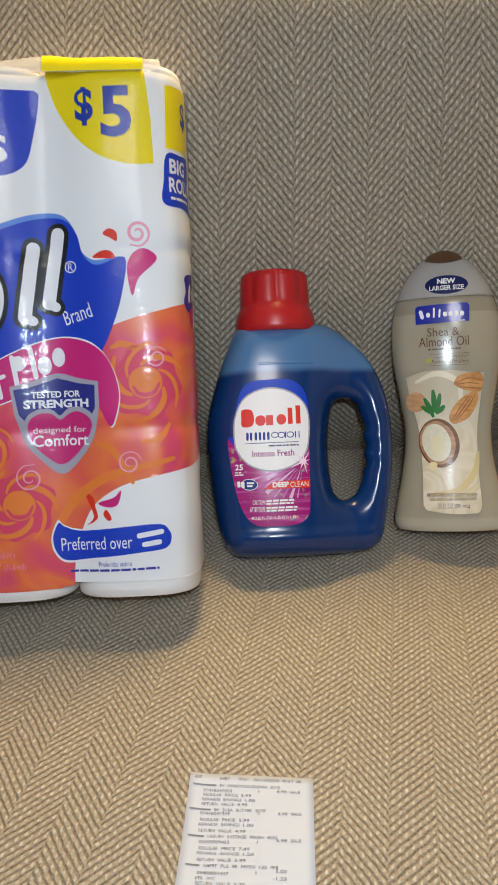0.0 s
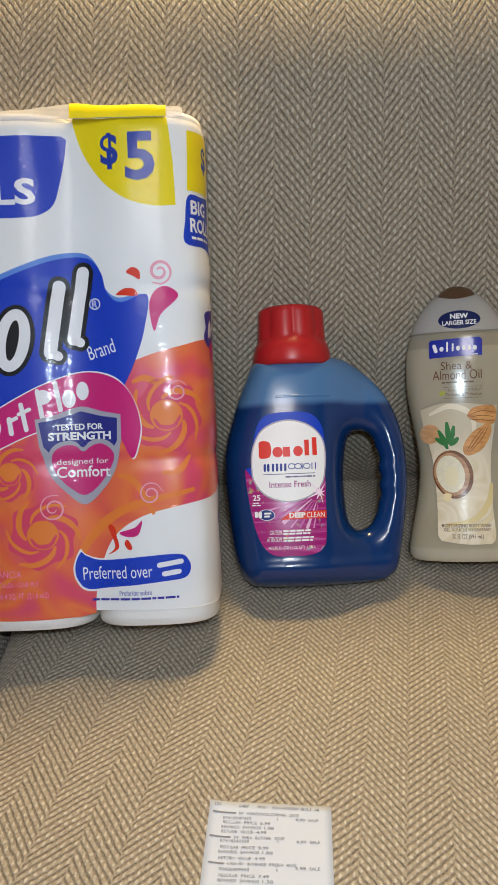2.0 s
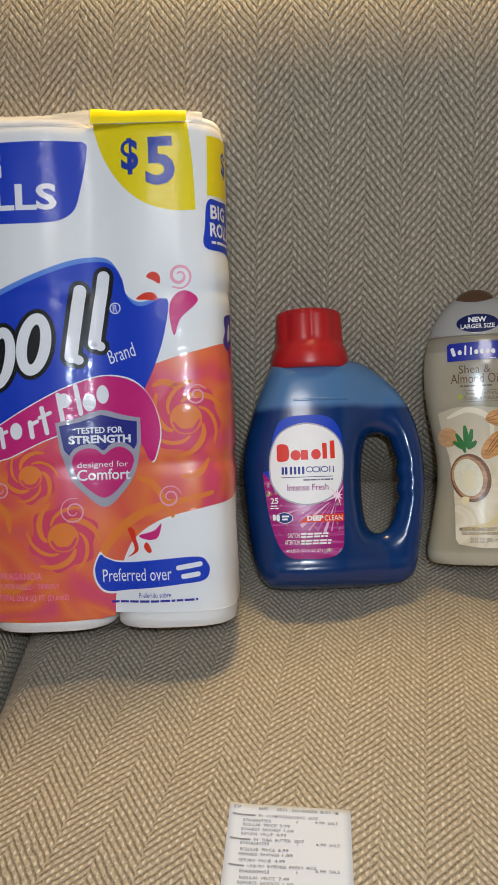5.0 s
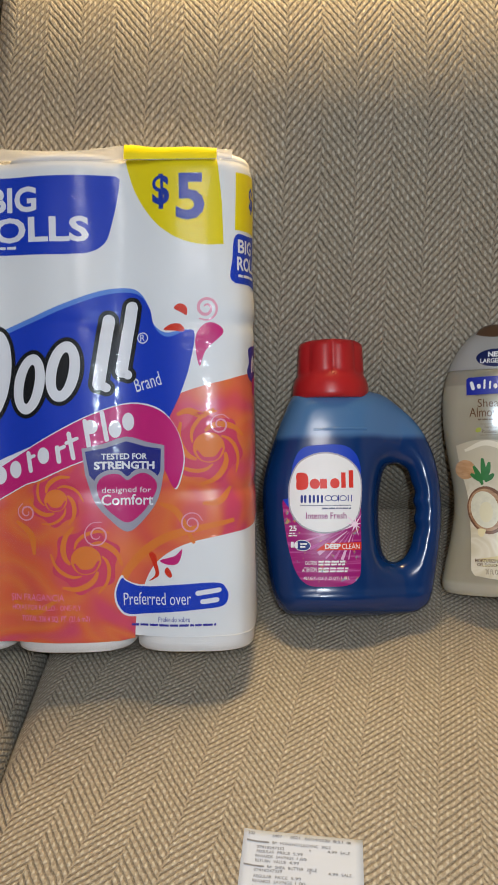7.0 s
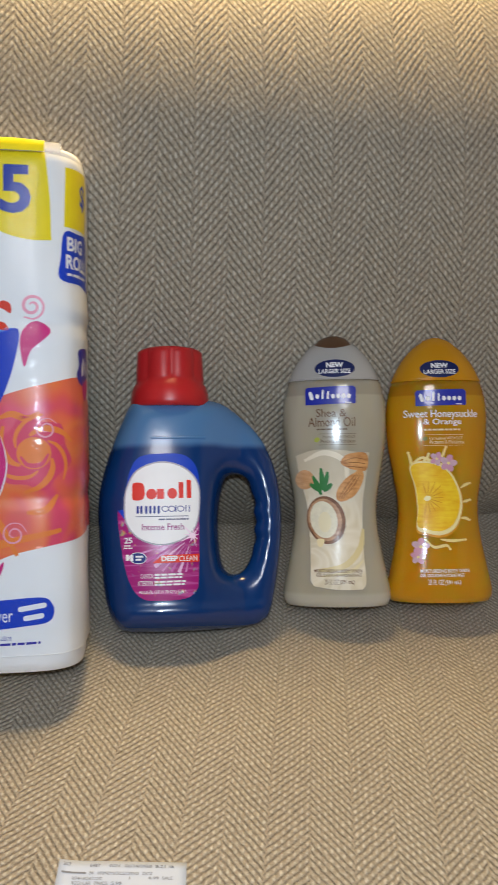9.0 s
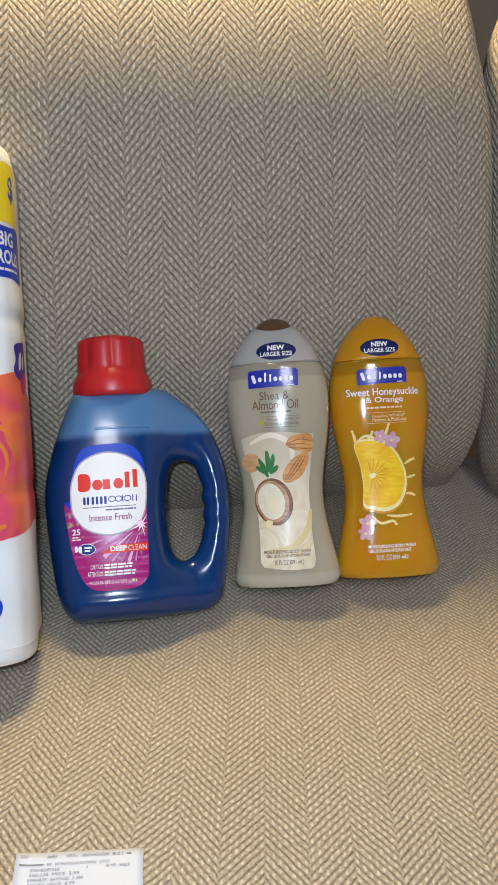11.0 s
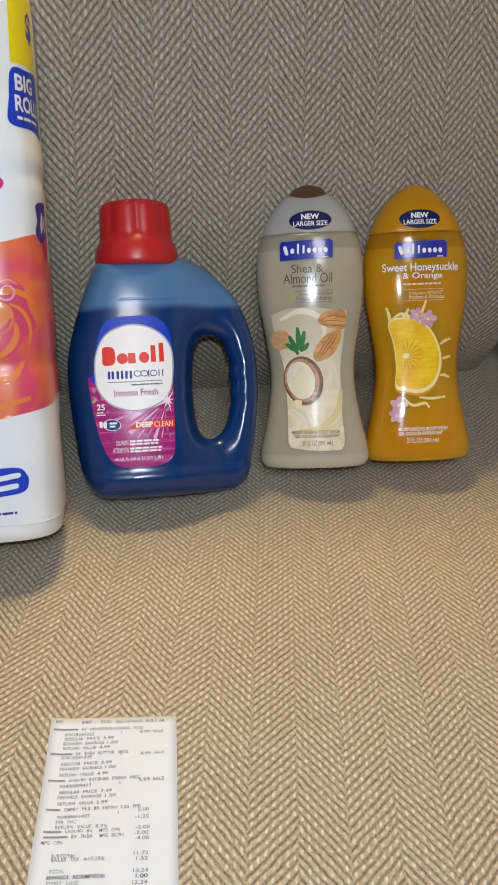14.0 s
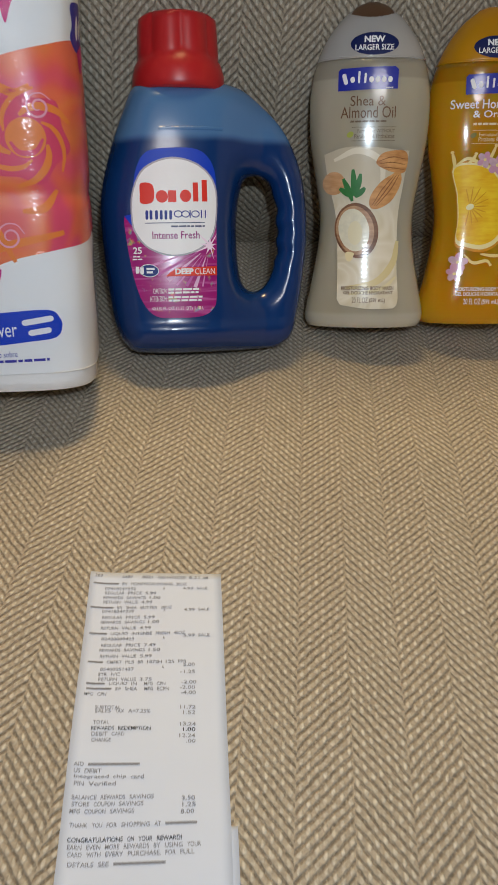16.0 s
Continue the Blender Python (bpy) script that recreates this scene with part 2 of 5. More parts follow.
sofa_part("seat_cushion", cushion(SEAT, -0.177, 0.62, 0.03, turn=0.23), FABRIC)
sofa_part("seat_cushion", cushion(SEAT, -0.86, -0.181, 0.03, seed=4.0), FABRIC)
sofa_part("back_cushion", cushion(BACK, -0.261, 0.474, 0.024, back_shape, cloth=1.2), FABRIC)
sofa_part("back_cushion", cushion(BACK, -0.86, -0.268, 0.036, left_shape, seed=7.0, cloth=1.2), FABRIC)
SIDE = [(0.05, 0.00), (0.022, 0.02), (0.006, 0.07), (0.0, 0.14), (0.0, 0.22), (0.004, 0.30), (0.012, 0.40), (0.03, 0.47), (0.06, 0.515), (0.11, 0.525), (0.17, 0.50),
        (0.20, 0.40), (0.21, 0.20), (0.19, 0.05), (0.15, 0.02)]
sofa_part("side_cushion", cushion(SIDE, -0.80, -0.12, 0.05, lambda x, y, z: (0.475 + y - 0.2 * max(0.0, z - 0.1) + 0.35 * min(0.25, max(0.0, 0.74 + x)), -x, z), cloth=1.2), FABRIC)
bm = bmesh.new()
box(bm, -0.86, 0.76, 0.10, 0.95, -0.36, -0.155)
bmesh.ops.bevel(bm, geom=bm.edges[:], offset=0.02, segments=3, affect="EDGES")
sofa_part("base_frame", bm, WEBBING)
for fx, fy in ((-0.80, 0.16), (0.70, 0.16), (-0.80, 0.89), (0.70, 0.89)):
    bm = bmesh.new()
    bmesh.ops.create_cone(bm, cap_ends=True, segments=16, radius1=0.018, radius2=0.026, depth=0.08, matrix=Matrix.Translation((fx, fy, -0.39)))
    sofa_part("leg", bm, WEBBING)

# ---- print and lettering helpers (drawings in millimetres) ----
def flat_mesh(data):
    ob = bpy.data.objects.new("drawing", data)
    me = bpy.data.meshes.new_from_object(ob)
    bm = bmesh.new()
    bm.from_mesh(me)
    bpy.data.objects.remove(ob)
    bpy.data.meshes.remove(me)
    return bm


def outline(loops):
    """A filled drawing from closed loops of points; inner loops are holes."""
    data = bpy.data.curves.new("drawing", "CURVE")
    data.dimensions, data.fill_mode = "2D", "BOTH"
    for loop in loops:
        s = data.splines.new("POLY")
        s.points.add(len(loop) - 1)
        for p, q in zip(s.points, loop):
            p.co = (q[0], q[1], 0, 1)
        s.use_cyclic_u = True
    return flat_mesh(data)


def blob(points, n=6):
    return outline([closed(points, n)])


def sharp(points):
    return outline([points])


def ellipse(cx, cz, rx, rz, turn=0.0, n=40):
    c, s = math.cos(radians(turn)), math.sin(radians(turn))
    return [(cx + rx * math.cos(a) * c - rz * math.sin(a) * s, cz + rx * math.cos(a) * s + rz * math.sin(a) * c)
            for a in [2 * math.pi * i / n for i in range(n)]]


def disc(cx, cz, rx, rz, turn=0.0):
    return outline([ellipse(cx, cz, rx, rz, turn)])


def ring(cx, cz, rx, rz, width, turn=0.0):
    return outline([ellipse(cx, cz, rx, rz, turn), ellipse(cx, cz, rx - width, rz - width, turn)])


def capsule(ax, az, bx, bz, r):
    a = math.atan2(bz - az, bx - ax)
    pts = [(bx + r * math.cos(a + t), bz + r * math.sin(a + t)) for t in np.linspace(-math.pi / 2, math.pi / 2, 9)]
    pts += [(ax + r * math.cos(a + t), az + r * math.sin(a + t)) for t in np.linspace(math.pi / 2, 3 * math.pi / 2, 9)]
    return outline([pts])


def stroke(points, width, n=8):
    """A ribbon along a smooth line, thinning at its ends."""
    p = spline(points, n)
    t = np.gradient(p, axis=0)
    t /= np.linalg.norm(t, axis=1)[:, None]
    side = np.stack([-t[:, 1], t[:, 0]], 1)
    w = width / 2 * (0.35 + 0.65 * np.sin(np.linspace(0.15, math.pi - 0.15, len(p))))[:, None]
    return outline([np.r_[p + side * w, (p - side * w)[::-1]]])


def curl(cx, cz, r, turns=1.75, start=0.0, width=1.6, way=1):
    return stroke([(cx + r * (1 - 0.8 * k / 14) * math.cos(start + way * turns * 2 * math.pi * k / 14),
                    cz + r * (1 - 0.8 * k / 14) * math.sin(start + way * turns * 2 * math.pi * k / 14)) for k in range(15)], width, 4)


def words(text, x0, x1, z0, z1, bold=0.0, slant=0.0, turn=0.0):
    """Lettering that fills the given width and height, then turned about its middle."""
    data = bpy.data.curves.new("lettering", "FONT")
    data.body, data.size, data.resolution_u, data.offset, data.shear = text, 1.0, 3, bold, slant
    bm = flat_mesh(data)
    co = np.array([v.co[:] for v in bm.verts])
    lo, hi = co.min(0), co.max(0)
    sx, sz = (x1 - x0) / (hi[0] - lo[0]), (z1 - z0) / (hi[1] - lo[1])
    cx, cz, c, s = (x0 + x1) / 2, (z0 + z1) / 2, math.cos(radians(turn)), math.sin(radians(turn))
    for v in bm.verts:
        x, z = x0 + (v.co.x - lo[0]) * sx - cx, z0 + (v.co.y - lo[1]) * sz - cz
        v.co = (cx + x * c - z * s, cz + x * s + z * c, 0)
    return bm


def bar(x0, x1, z0, z1, turn=0.0):
    cx, cz, c, s = (x0 + x1) / 2, (z0 + z1) / 2, math.cos(radians(turn)), math.sin(radians(turn))
    return outline([[(cx + (x - cx) * c - (z - cz) * s, cz + (x - cx) * s + (z - cz) * c) for x, z in ((x0, z0), (x1, z0), (x1, z1), (x0, z1))]])


def bars(x0, x1, z0, z1, seed=1, turn=0.0):
    """Unreadable small writing: a row of word-long bars."""
    rnd, out, x = random.Random(seed), bmesh.new(), x0
    h = z1 - z0
    while x < x1 - h:
        w = min(rnd.uniform(1.6, 4.5) * h, x1 - x)
        box2 = [(x, z0), (x + w, z0), (x + w, z1), (x, z1)]
        out.faces.new([out.verts.new((a, b, 0)) for a, b in box2])
        x += w + 0.55 * h
    spin = Matrix.Translation(((x0 + x1) / 2, (z0 + z1) / 2, 0)) @ Matrix.Rotation(radians(turn), 4, "Z") @ Matrix.Translation((-(x0 + x1) / 2, -(z0 + z1) / 2, 0))
    bmesh.ops.transform(out, matrix=spin, verts=out.verts)
    return out


def merge(*bms):
    out = bmesh.new()
    for b in bms:
        me = bpy.data.meshes.new("tmp")
        b.to_mesh(me)
        b.free()
        out.from_mesh(me)
        bpy.data.meshes.remove(me)
    return out


def printed(name, bm, material, parent, surface, layer=1, step=5.0, label="", cut_z=True):
    """Lays a flat drawing on a curved surface: surface(x, z) in metres gives the place and the normal."""
    co = np.array([v.co[:] for v in bm.verts])
    for axis in (0, 1) if cut_z else (0,):
        lo, hi = co[:, axis].min(), co[:, axis].max()
        for k in range(math.ceil(lo / step), math.floor(hi / step) + 1):
            at, way = [0, 0, 0], [0, 0, 0]
            at[axis], way[axis] = k * step, 1
            bmesh.ops.bisect_plane(bm, geom=bm.verts[:] + bm.edges[:] + bm.faces[:], plane_co=at, plane_no=way, dist=1e-4)
    for v in bm.verts:
        place, normal = surface(v.co.x / 1000, v.co.y / 1000)
        v.co = Vector(place) + Vector(normal) * (0.00011 * layer + 0.0001)
    bmesh.ops.recalc_face_normals(bm, faces=bm.faces)
    return part(name, bm, material, parent, label)


def ink(name, colour, rough=0.4, vary=0.06, scale=120, **more):
    return plain(name, hexa(colour), rough, vary=vary, scale=scale, Specular_IOR_Level=0.25, **more)




def grainy(name, one, two):
    """Painted shading of a printed picture: soft blotches and fine streaks."""
    m = Mat(name)
    c = m.coords()
    st = m.node("ShaderNodeMapping")
    st.inputs["Rotation"].default_value, st.inputs["Scale"].default_value = (0, radians(40), 0), (90, 90, 420)
    m.put(st.inputs[0], c)
    f = m.math("MULTIPLY_ADD", m.noise(1.0, 3, st.outputs[0]), 0.6, m.math("MULTIPLY", m.noise(85, 2, c), 0.6))
    m.set(Base_Color=m.ramp(f, [(0.40, hexa(two)), (0.75, hexa(one))]), Roughness=0.4, Specular_IOR_Level=0.25)
    return m.m


BLUE = ink("royal_blue_print", "0a3cc0")
SKY = ink("light_blue_print", "5f8fe0")
NAVY = ink("navy_print", "0b1a52")
BLACK = ink("black_print", "07090f")
WHITE = ink("white_print", "eeeef2")
SILVER = ink("silver_grey_print", "a9a6b4")
YELLOW = ink("yellow_print", "f3dc00")
PINK = ink("magenta_print", "cf1f7a")
PALE_PINK = ink("pale_pink_print", "efa3b6")
RED = ink("red_print", "dd3418")
BROWN = ink("brown_print", "6b4a30")

# ---- toilet paper pack ----
RR, CX, PITCH, COLUMNS = 0.0485, -0.041, 0.0945, 4
BOTTOM, TOP = 0.035, 0.414


BEND = 3.2
TURN_A = np.linspace(0, math.pi / 2, 200)
TURN_X, TURN_Y = CX + RR * np.sin(TURN_A) ** (2 / BEND), RR - RR * np.cos(TURN_A) ** (2 / BEND)
TURN_S = CX + np.r_[0, np.cumsum(np.hypot(np.diff(TURN_X), np.diff(TURN_Y)))]


def pack_surface(s, z):
    """Front of the pack; s runs across it and round the last column's side."""
    sag = 0.0012 * sum(math.exp(-(((z - q) / 0.006) ** 2)) for q in (0.2877, 0.1613)) + 0.0011 * noise.noise(Vector((s * 22, z * 22, 0)))
    for q, way in ((TOP, 1), (BOTTOM, -1)):
        e = max(0.0, 1 - abs(q - z) / 0.012) if (q - z) * way > -0.001 else 1.0
        sag += 0.012 * (1 - math.sqrt(max(0.0, 1 - e * e)))
    if s > CX:
        i = min(max(int(np.searchsorted(TURN_S, s)), 1), len(TURN_S) - 1)
        t = min(1.0, (s - TURN_S[i - 1]) / (TURN_S[i] - TURN_S[i - 1]))
        x, y = (float(q[i - 1] + (q[i] - q[i - 1]) * t) for q in (TURN_X, TURN_Y))
        n = Vector((float(TURN_Y[i] - TURN_Y[i - 1]), -float(TURN_X[i] - TURN_X[i - 1]), 0)).normalized()
        y += max(0.0, s - float(TURN_S[-1]))
        return Vector((x, y, z)) - n * sag, n
    k = (CX - s) / PITCH
    dip = 0.0065 * (0.5 - 0.5 * math.cos(2 * math.pi * k)) ** 1.6
    slope = 0.0065 * math.pi / PITCH * math.sin(2 * math.pi * k)
    n = Vector((-slope, -1, 0)).normalized()
    return Vector((s, dip + sag, z)), n


pack = thing("toilet_paper_pack", pose(0, 0.4815, 0, -22), "clear-wrapped white toilet paper rolls with orange, pink and blue print", "toilet paper")


def paper():
    m = Mat("white_tissue")
    c = m.coords()
    n = m.noise(60, 4, c)
    w = m.node("ShaderNodeTexWave", wave_type="BANDS", bands_direction="Z")
    w.inputs["Scale"].default_value, w.inputs["Distortion"].default_value = 160, 3
    m.put(w.inputs["Vector"], c)
    m.set(Base_Color=m.mix(n, hexa("e6e4e2"), hexa("f4f2f0")), Roughness=0.9)
    m.bump(m.math("ADD", m.math("MULTIPLY", n, 0.6), m.math("MULTIPLY", w.outputs["Fac"], 0.3)), 0.25, 0.0006)
    return m.m


def film(name="clear_film", cloud=0.012):
    m = Mat(name)
    c = m.coords()
    out = m.t.nodes["Material Output"]
    clear, gloss, mixer = m.node("ShaderNodeBsdfTransparent"), m.node("ShaderNodeBsdfGlossy"), m.node("ShaderNodeMixShader")
    clear.inputs[0].default_value = (0.97, 0.97, 0.98, 1)
    gloss.inputs["Roughness"].default_value = 0.09
    bump = m.node("ShaderNodeBump")
    bump.inputs["Strength"].default_value, bump.inputs["Distance"].default_value = 0.40, 0.003
    stretch = m.node("ShaderNodeMapping")
    stretch.inputs["Scale"].default_value = (22, 22, 46)
    m.put(stretch.inputs[0], c)
    m.put(bump.inputs["Height"], m.noise(1.0, 5, stretch.outputs[0], 0.6))
    m.put(gloss.inputs["Normal"], bump.outputs[0])
    fres = m.node("ShaderNodeFresnel")
    fres.inputs[0].default_value = 1.5
    m.put(fres.inputs["Normal"], bump.outputs[0])
    m.put(mixer.inputs[0], m.math("MULTIPLY_ADD", fres.outputs[0], 0.24, 0.0))
    haze, body = m.node("ShaderNodeBsdfDiffuse"), m.node("ShaderNodeMixShader")
    haze.inputs[0].default_value, body.inputs[0].default_value = (0.9, 0.9, 0.92, 1), cloud
    m.put(body.inputs[1], clear.outputs[0])
    m.put(body.inputs[2], haze.outputs[0])
    m.put(mixer.inputs[1], body.outputs[0])
    m.put(mixer.inputs[2], gloss.outputs[0])
    m.put(out.inputs[0], mixer.outputs[0])
    return m.m


TISSUE, FILM = paper(), film()
CARD = plain("cardboard", rgb(0.32, 0.24, 0.16), 0.9)


def roll_mesh():
    """One roll: outer wound paper with soft rims and a core hole."""
    bm = bmesh.new()
    h, prof = (TOP - BOTTOM) / 3 - 0.0008, []
    r = RR - 0.0016
    for rr, zz in ((0.021, 0.004), (0.021, 0.001), (0.024, 0.0), (r - 0.004, 0.0), (r - 0.0012, 0.0005), (r - 0.0003, 0.0015), (r, 0.004),
                   (r, h - 0.004), (r - 0.0003, h - 0.0015), (r - 0.0012, h - 0.0005), (r - 0.004, h), (0.024, h), (0.021, h - 0.001), (0.021, h - 0.004)):
        prof.append((rr, zz))
    n = 56
    def squash(rr, a):
        e = 2.0 + (BEND - 2.0) * rr / RR
        c, s = math.cos(a), math.sin(a)
        return rr * math.copysign(abs(c) ** (2 / e), c), rr * math.copysign(abs(s) ** (2 / e), s)

    rings = [[bm.verts.new((*squash(rr, 2 * math.pi * i / n), zz)) for i in range(n)] for rr, zz in prof]
    for a, b in zip(rings, rings[1:] + rings[:1]):
        for i in range(n):
            bm.faces.new((a[i], a[(i + 1) % n], b[(i + 1) % n], b[i]))
    bmesh.ops.recalc_face_normals(bm, faces=bm.faces)
    return bm


first = part("roll", roll_mesh(), TISSUE, pack)
first.location = (CX, RR + 0.0008, BOTTOM + 0.001)
for i in range(COLUMNS):
    for j in range(3):
        if i or j:
            ob = new("roll", first.data)
            ob.parent = pack
            ob.location = (CX - i * PITCH, RR + 0.0008, BOTTOM + 0.001 + j * (TOP - BOTTOM) / 3)


def film_mesh():
    bm = bmesh.new()
    left = CX - (COLUMNS - 1) * PITCH
    ss = list(np.linspace(left, CX, 64)) + list(np.linspace(CX, float(TURN_S[-1]), 22)[1:])
    zs = [BOTTOM - 0.0005] + list(BOTTOM + 0.012 * (1 - np.cos(np.linspace(0.15, math.pi / 2, 6)))) + list(np.linspace(BOTTOM + 0.018, TOP - 0.018, 46))
    zs += list(TOP - 0.012 * (1 - np.cos(np.linspace(math.pi / 2, 0.15, 6)))) + [TOP + 0.0005]
    rings = []
    for z in zs:
        front = [p + q * 0.0017 for p, q in (pack_surface(s, min(max(z, BOTTOM), TOP)) for s in ss)]
        front = [Vector((2 * left - p.x, p.y, z)) for p in reversed(front[64:])] + [Vector((p.x, p.y, z)) for p in front]
        back = [Vector((p.x, 2 * RR + 0.001 - p.y, z)) for p in reversed(front)][1:-1]
        rings.append([bm.verts.new(p) for p in front + back])
    for a, b in zip(rings, rings[1:]):
        for i in range(len(a)):
            bm.faces.new((a[i], a[(i + 1) % len(a)], b[(i + 1) % len(a)], b[i]))
    bm.faces.new(rings[0])
    bm.faces.new(rings[-1])
    bmesh.ops.recalc_face_normals(bm, faces=bm.faces)
    return bm


def fold_mesh(x0, x1, first, last, proud=0.0):
    """The bunched end of the film, drawn over the tops of the rolls."""
    bm = bmesh.new()
    rows = []
    for k, (y, up) in list(enumerate(((-0.0014, -0.0065), (-0.0012, -0.0025), (-0.0002, 0.35), (0.0015, 0.72), (0.0050, 0.93), (0.018, 1.0), (0.045, 0.9), (0.07, 0.75), (0.094, 0.3), (0.097, -0.006))))[first:last]:
        row = []
        for x in np.linspace(x0, x1, max(12, int((x1 - x0) / 0.0027))):
            peak = 0.0012 + 0.0050 * math.exp(-(((x + 0.088) / 0.030) ** 2)) + 0.0045 * math.exp(-(((x + 0.205) / 0.05) ** 2)) + 0.003 * math.exp(-(((x + 0.035) / 0.02) ** 2))
            crease = noise.noise(Vector((x * 95, k * 0.45, 1))) + 0.5 * noise.noise(Vector((x * 230, k * 0.8, 5)))
            z = TOP + (up * (peak + 0.0016 * crease) if up > 0 else up)
            row.append(bm.verts.new((x, y + 0.0016 * crease * (1 < k < 9) - proud, z + proud)))
        rows.append(row)
    for a, b in zip(rows, rows[1:]):
        for i in range(len(a) - 1):
            bm.faces.new((a[i], a[i + 1], b[i + 1], b[i]))
    bmesh.ops.recalc_face_normals(bm, faces=bm.faces)
    return bm


wrap = part("plastic_wrap", film_mesh(), FILM, pack, "clear glossy wrinkled plastic film")
part("film_fold", fold_mesh(CX - (COLUMNS - 1) * PITCH - 0.03, CX + 0.034, 0, 10), film("cloudy_film", 0.30), wrap, "cloudy gathered film end")


def floral():
    """Orange and magenta print with flowing petal shapes."""
    m = Mat("floral_print")
    c = m.coords()
    w = m.node("ShaderNodeTexNoise")
    w.inputs["Scale"].default_value, w.inputs["Detail"].default_value, w.inputs["Distortion"].default_value = 11, 1.0, 1.8
    m.put(w.inputs["Vector"], c)
    f = m.ramp(w.outputs["Fac"], [(0.38, hexa("dd4a68")), (0.44, hexa("e4604a")), (0.52, hexa("ea7a40")), (0.58, hexa("e6663f")), (0.66, hexa("d84a70"))])
    m.set(Base_Color=f, Roughness=0.34)
    return m.m


FLORAL = floral()
on = dict(parent=wrap, surface=pack_surface, step=2.5)
# White sheet added in front of the rolls to lighten their shaded gaps.
printed("white_backing", outline([[(-360, 49), (-180, 49), (0, 49), (70, 49), (70, 408), (0, 408), (-180, 408), (-360, 408)]]), ink("white_film_print", "efefef", 0.5), layer=0, label="added white sheet that lightens the shaded gaps between rolls", **on)
printed("floral_panel", outline([list(spline([(-329.7, 151.2),(-247.4, 152.6),(-183.6, 173.4),(-116.4, 208.0),(-50.9, 233.5),(-16.2, 243.6),(14.9, 248.7),(40,236),(70,228)],6)) +
        [(70,134)] + list(spline([(40,136),(6.9, 130.4),(-17.2, 126.8),(-47.6, 119.5),(-69.0, 105.1),(-80.1, 82.8),(-84.8, 62.9),(-85.8, 47.1)],5)) + [(-97.1, 44.7),(-185.1, 45.1),(-331.2, 48.0)]]), FLORAL, label="orange and magenta floral print", **on)
SWIRL, GLOW = ink("swirl_rose_print", "db4566"), ink("swirl_orange_print", "ec8436")
for cx, cz, r, turned in ((*(-27.0, 193.4), 23, 0.3), (*(-121.6, 108.2), 22, 1.9), (*(-143.6, 154.1), 17, 1.0)):
    lobes = [(cx + r * (1.22 if k % 2 else 1.0) * math.cos(turned + k * math.pi / 6), cz + r * (1.22 if k % 2 else 1.0) * math.sin(turned + k * math.pi / 6)) for k in range(12)]
    printed("petal", blob(lobes, 4), SWIRL, layer=2, **on)
    for k in range(6):
        a = turned + k * math.pi / 3
        gap = [(cx + r * f * math.cos(a + 1.5 * t), cz + r * f * math.sin(a + 1.5 * t)) for t, f in ((0, 1.24), (0.25, 1.06), (0.5, 0.88), (0.75, 0.72), (1, 0.56))]
        printed("petal_edge", stroke(gap, r * (0.13 if k % 2 else 0.20)), GLOW, layer=3, **on)
    printed("flower_heart", disc(cx, cz, r * 0.52, r * 0.50), GLOW, layer=3, **on)
    printed("flower_heart", stroke([(cx - r * 0.40, cz - r * 0.10), (cx - r * 0.18, cz - r * 0.36), (cx + r * 0.22, cz - r * 0.34), (cx + r * 0.44, cz - r * 0.02)], r * 0.14), SWIRL, layer=4, **on)
for pts, w in (([(-38.9, 120.7),(-51.8, 144.6),(-65.0, 151.0)], 5), ([(-175.1, 138.3),(-163.5, 127.7),(-161.3, 112.5)], 5), ([(-99.0, 72.1),(-90.1, 100.3),(-60.7, 125.0),(-8.0, 138.1)], 7), ([(-51.0, 218.3),(-42.3, 221.3),(-31.6, 218.1),(-22.9, 222.4)], 5),
               ([(-10.1, 163.5),(-19.1, 152.9),(-32.2, 151.0)], 5), ([(-178.1, 76.8),(-161.9, 68.7),(-143.6, 78.0)], 5)):
    printed("petal", stroke(pts, w), GLOW, layer=2, **on)
for cx, cz, r, a in ((*(-18.6, 210.7), 8.2, 0.5), (*(-113.0, 127.5), 10.5, 1.2), (*(-166.6, 145.1), 7.5, 2.0), (*(-41.0, 135.9), 9.0, 0.2)):
    printed("curl", curl(cx, cz, r, start=a, width=1.3), PALE_PINK, layer=5, **on)
printed("curl", curl(*(-27.8, 298.1), 9.5, start=-2.2, width=2.3), PALE_PINK, layer=2, **on)
printed("drop", blob([(-14.9, 280.0),(-22.3, 287.3),(-30.9, 285.1),(-36.2, 274.4),(-33.4, 254.9),(-28.1, 267.0)]), PINK, layer=2, **on)
printed("drop", blob([(-44.4, 280.9),(-46.9, 286.1),(-53.9, 286.7),(-60.1, 282.5),(-52.6, 281.5)]), RED, layer=2, **on)
printed("drop", blob([(-42.5, 293.0),(-42.5, 299.0),(-47.6, 301.7),(-52.0, 298.3),(-46.8, 295.2)]), RED, layer=2, **on)
printed("drop", blob([(-48.1, 116.4),(-53.8, 111.2),(-65.4, 107.4),(-58.7, 104.2),(-51.2, 106.0)]), PINK, layer=2, **on)
printed("drop", blob([(-67.7, 105.2),(-68.9, 111.7),(-74.4, 113.7),(-69.1, 97.7),(-74.6, 91.3),(-66.4, 96.1)]), RED, layer=2, **on)
printed("drop", blob([(-57.5, 99.8),(-60.1, 102.4),(-61.9, 98.8),(-58.8, 94.6),(-56.2, 95.5)]), RED, layer=2, **on)
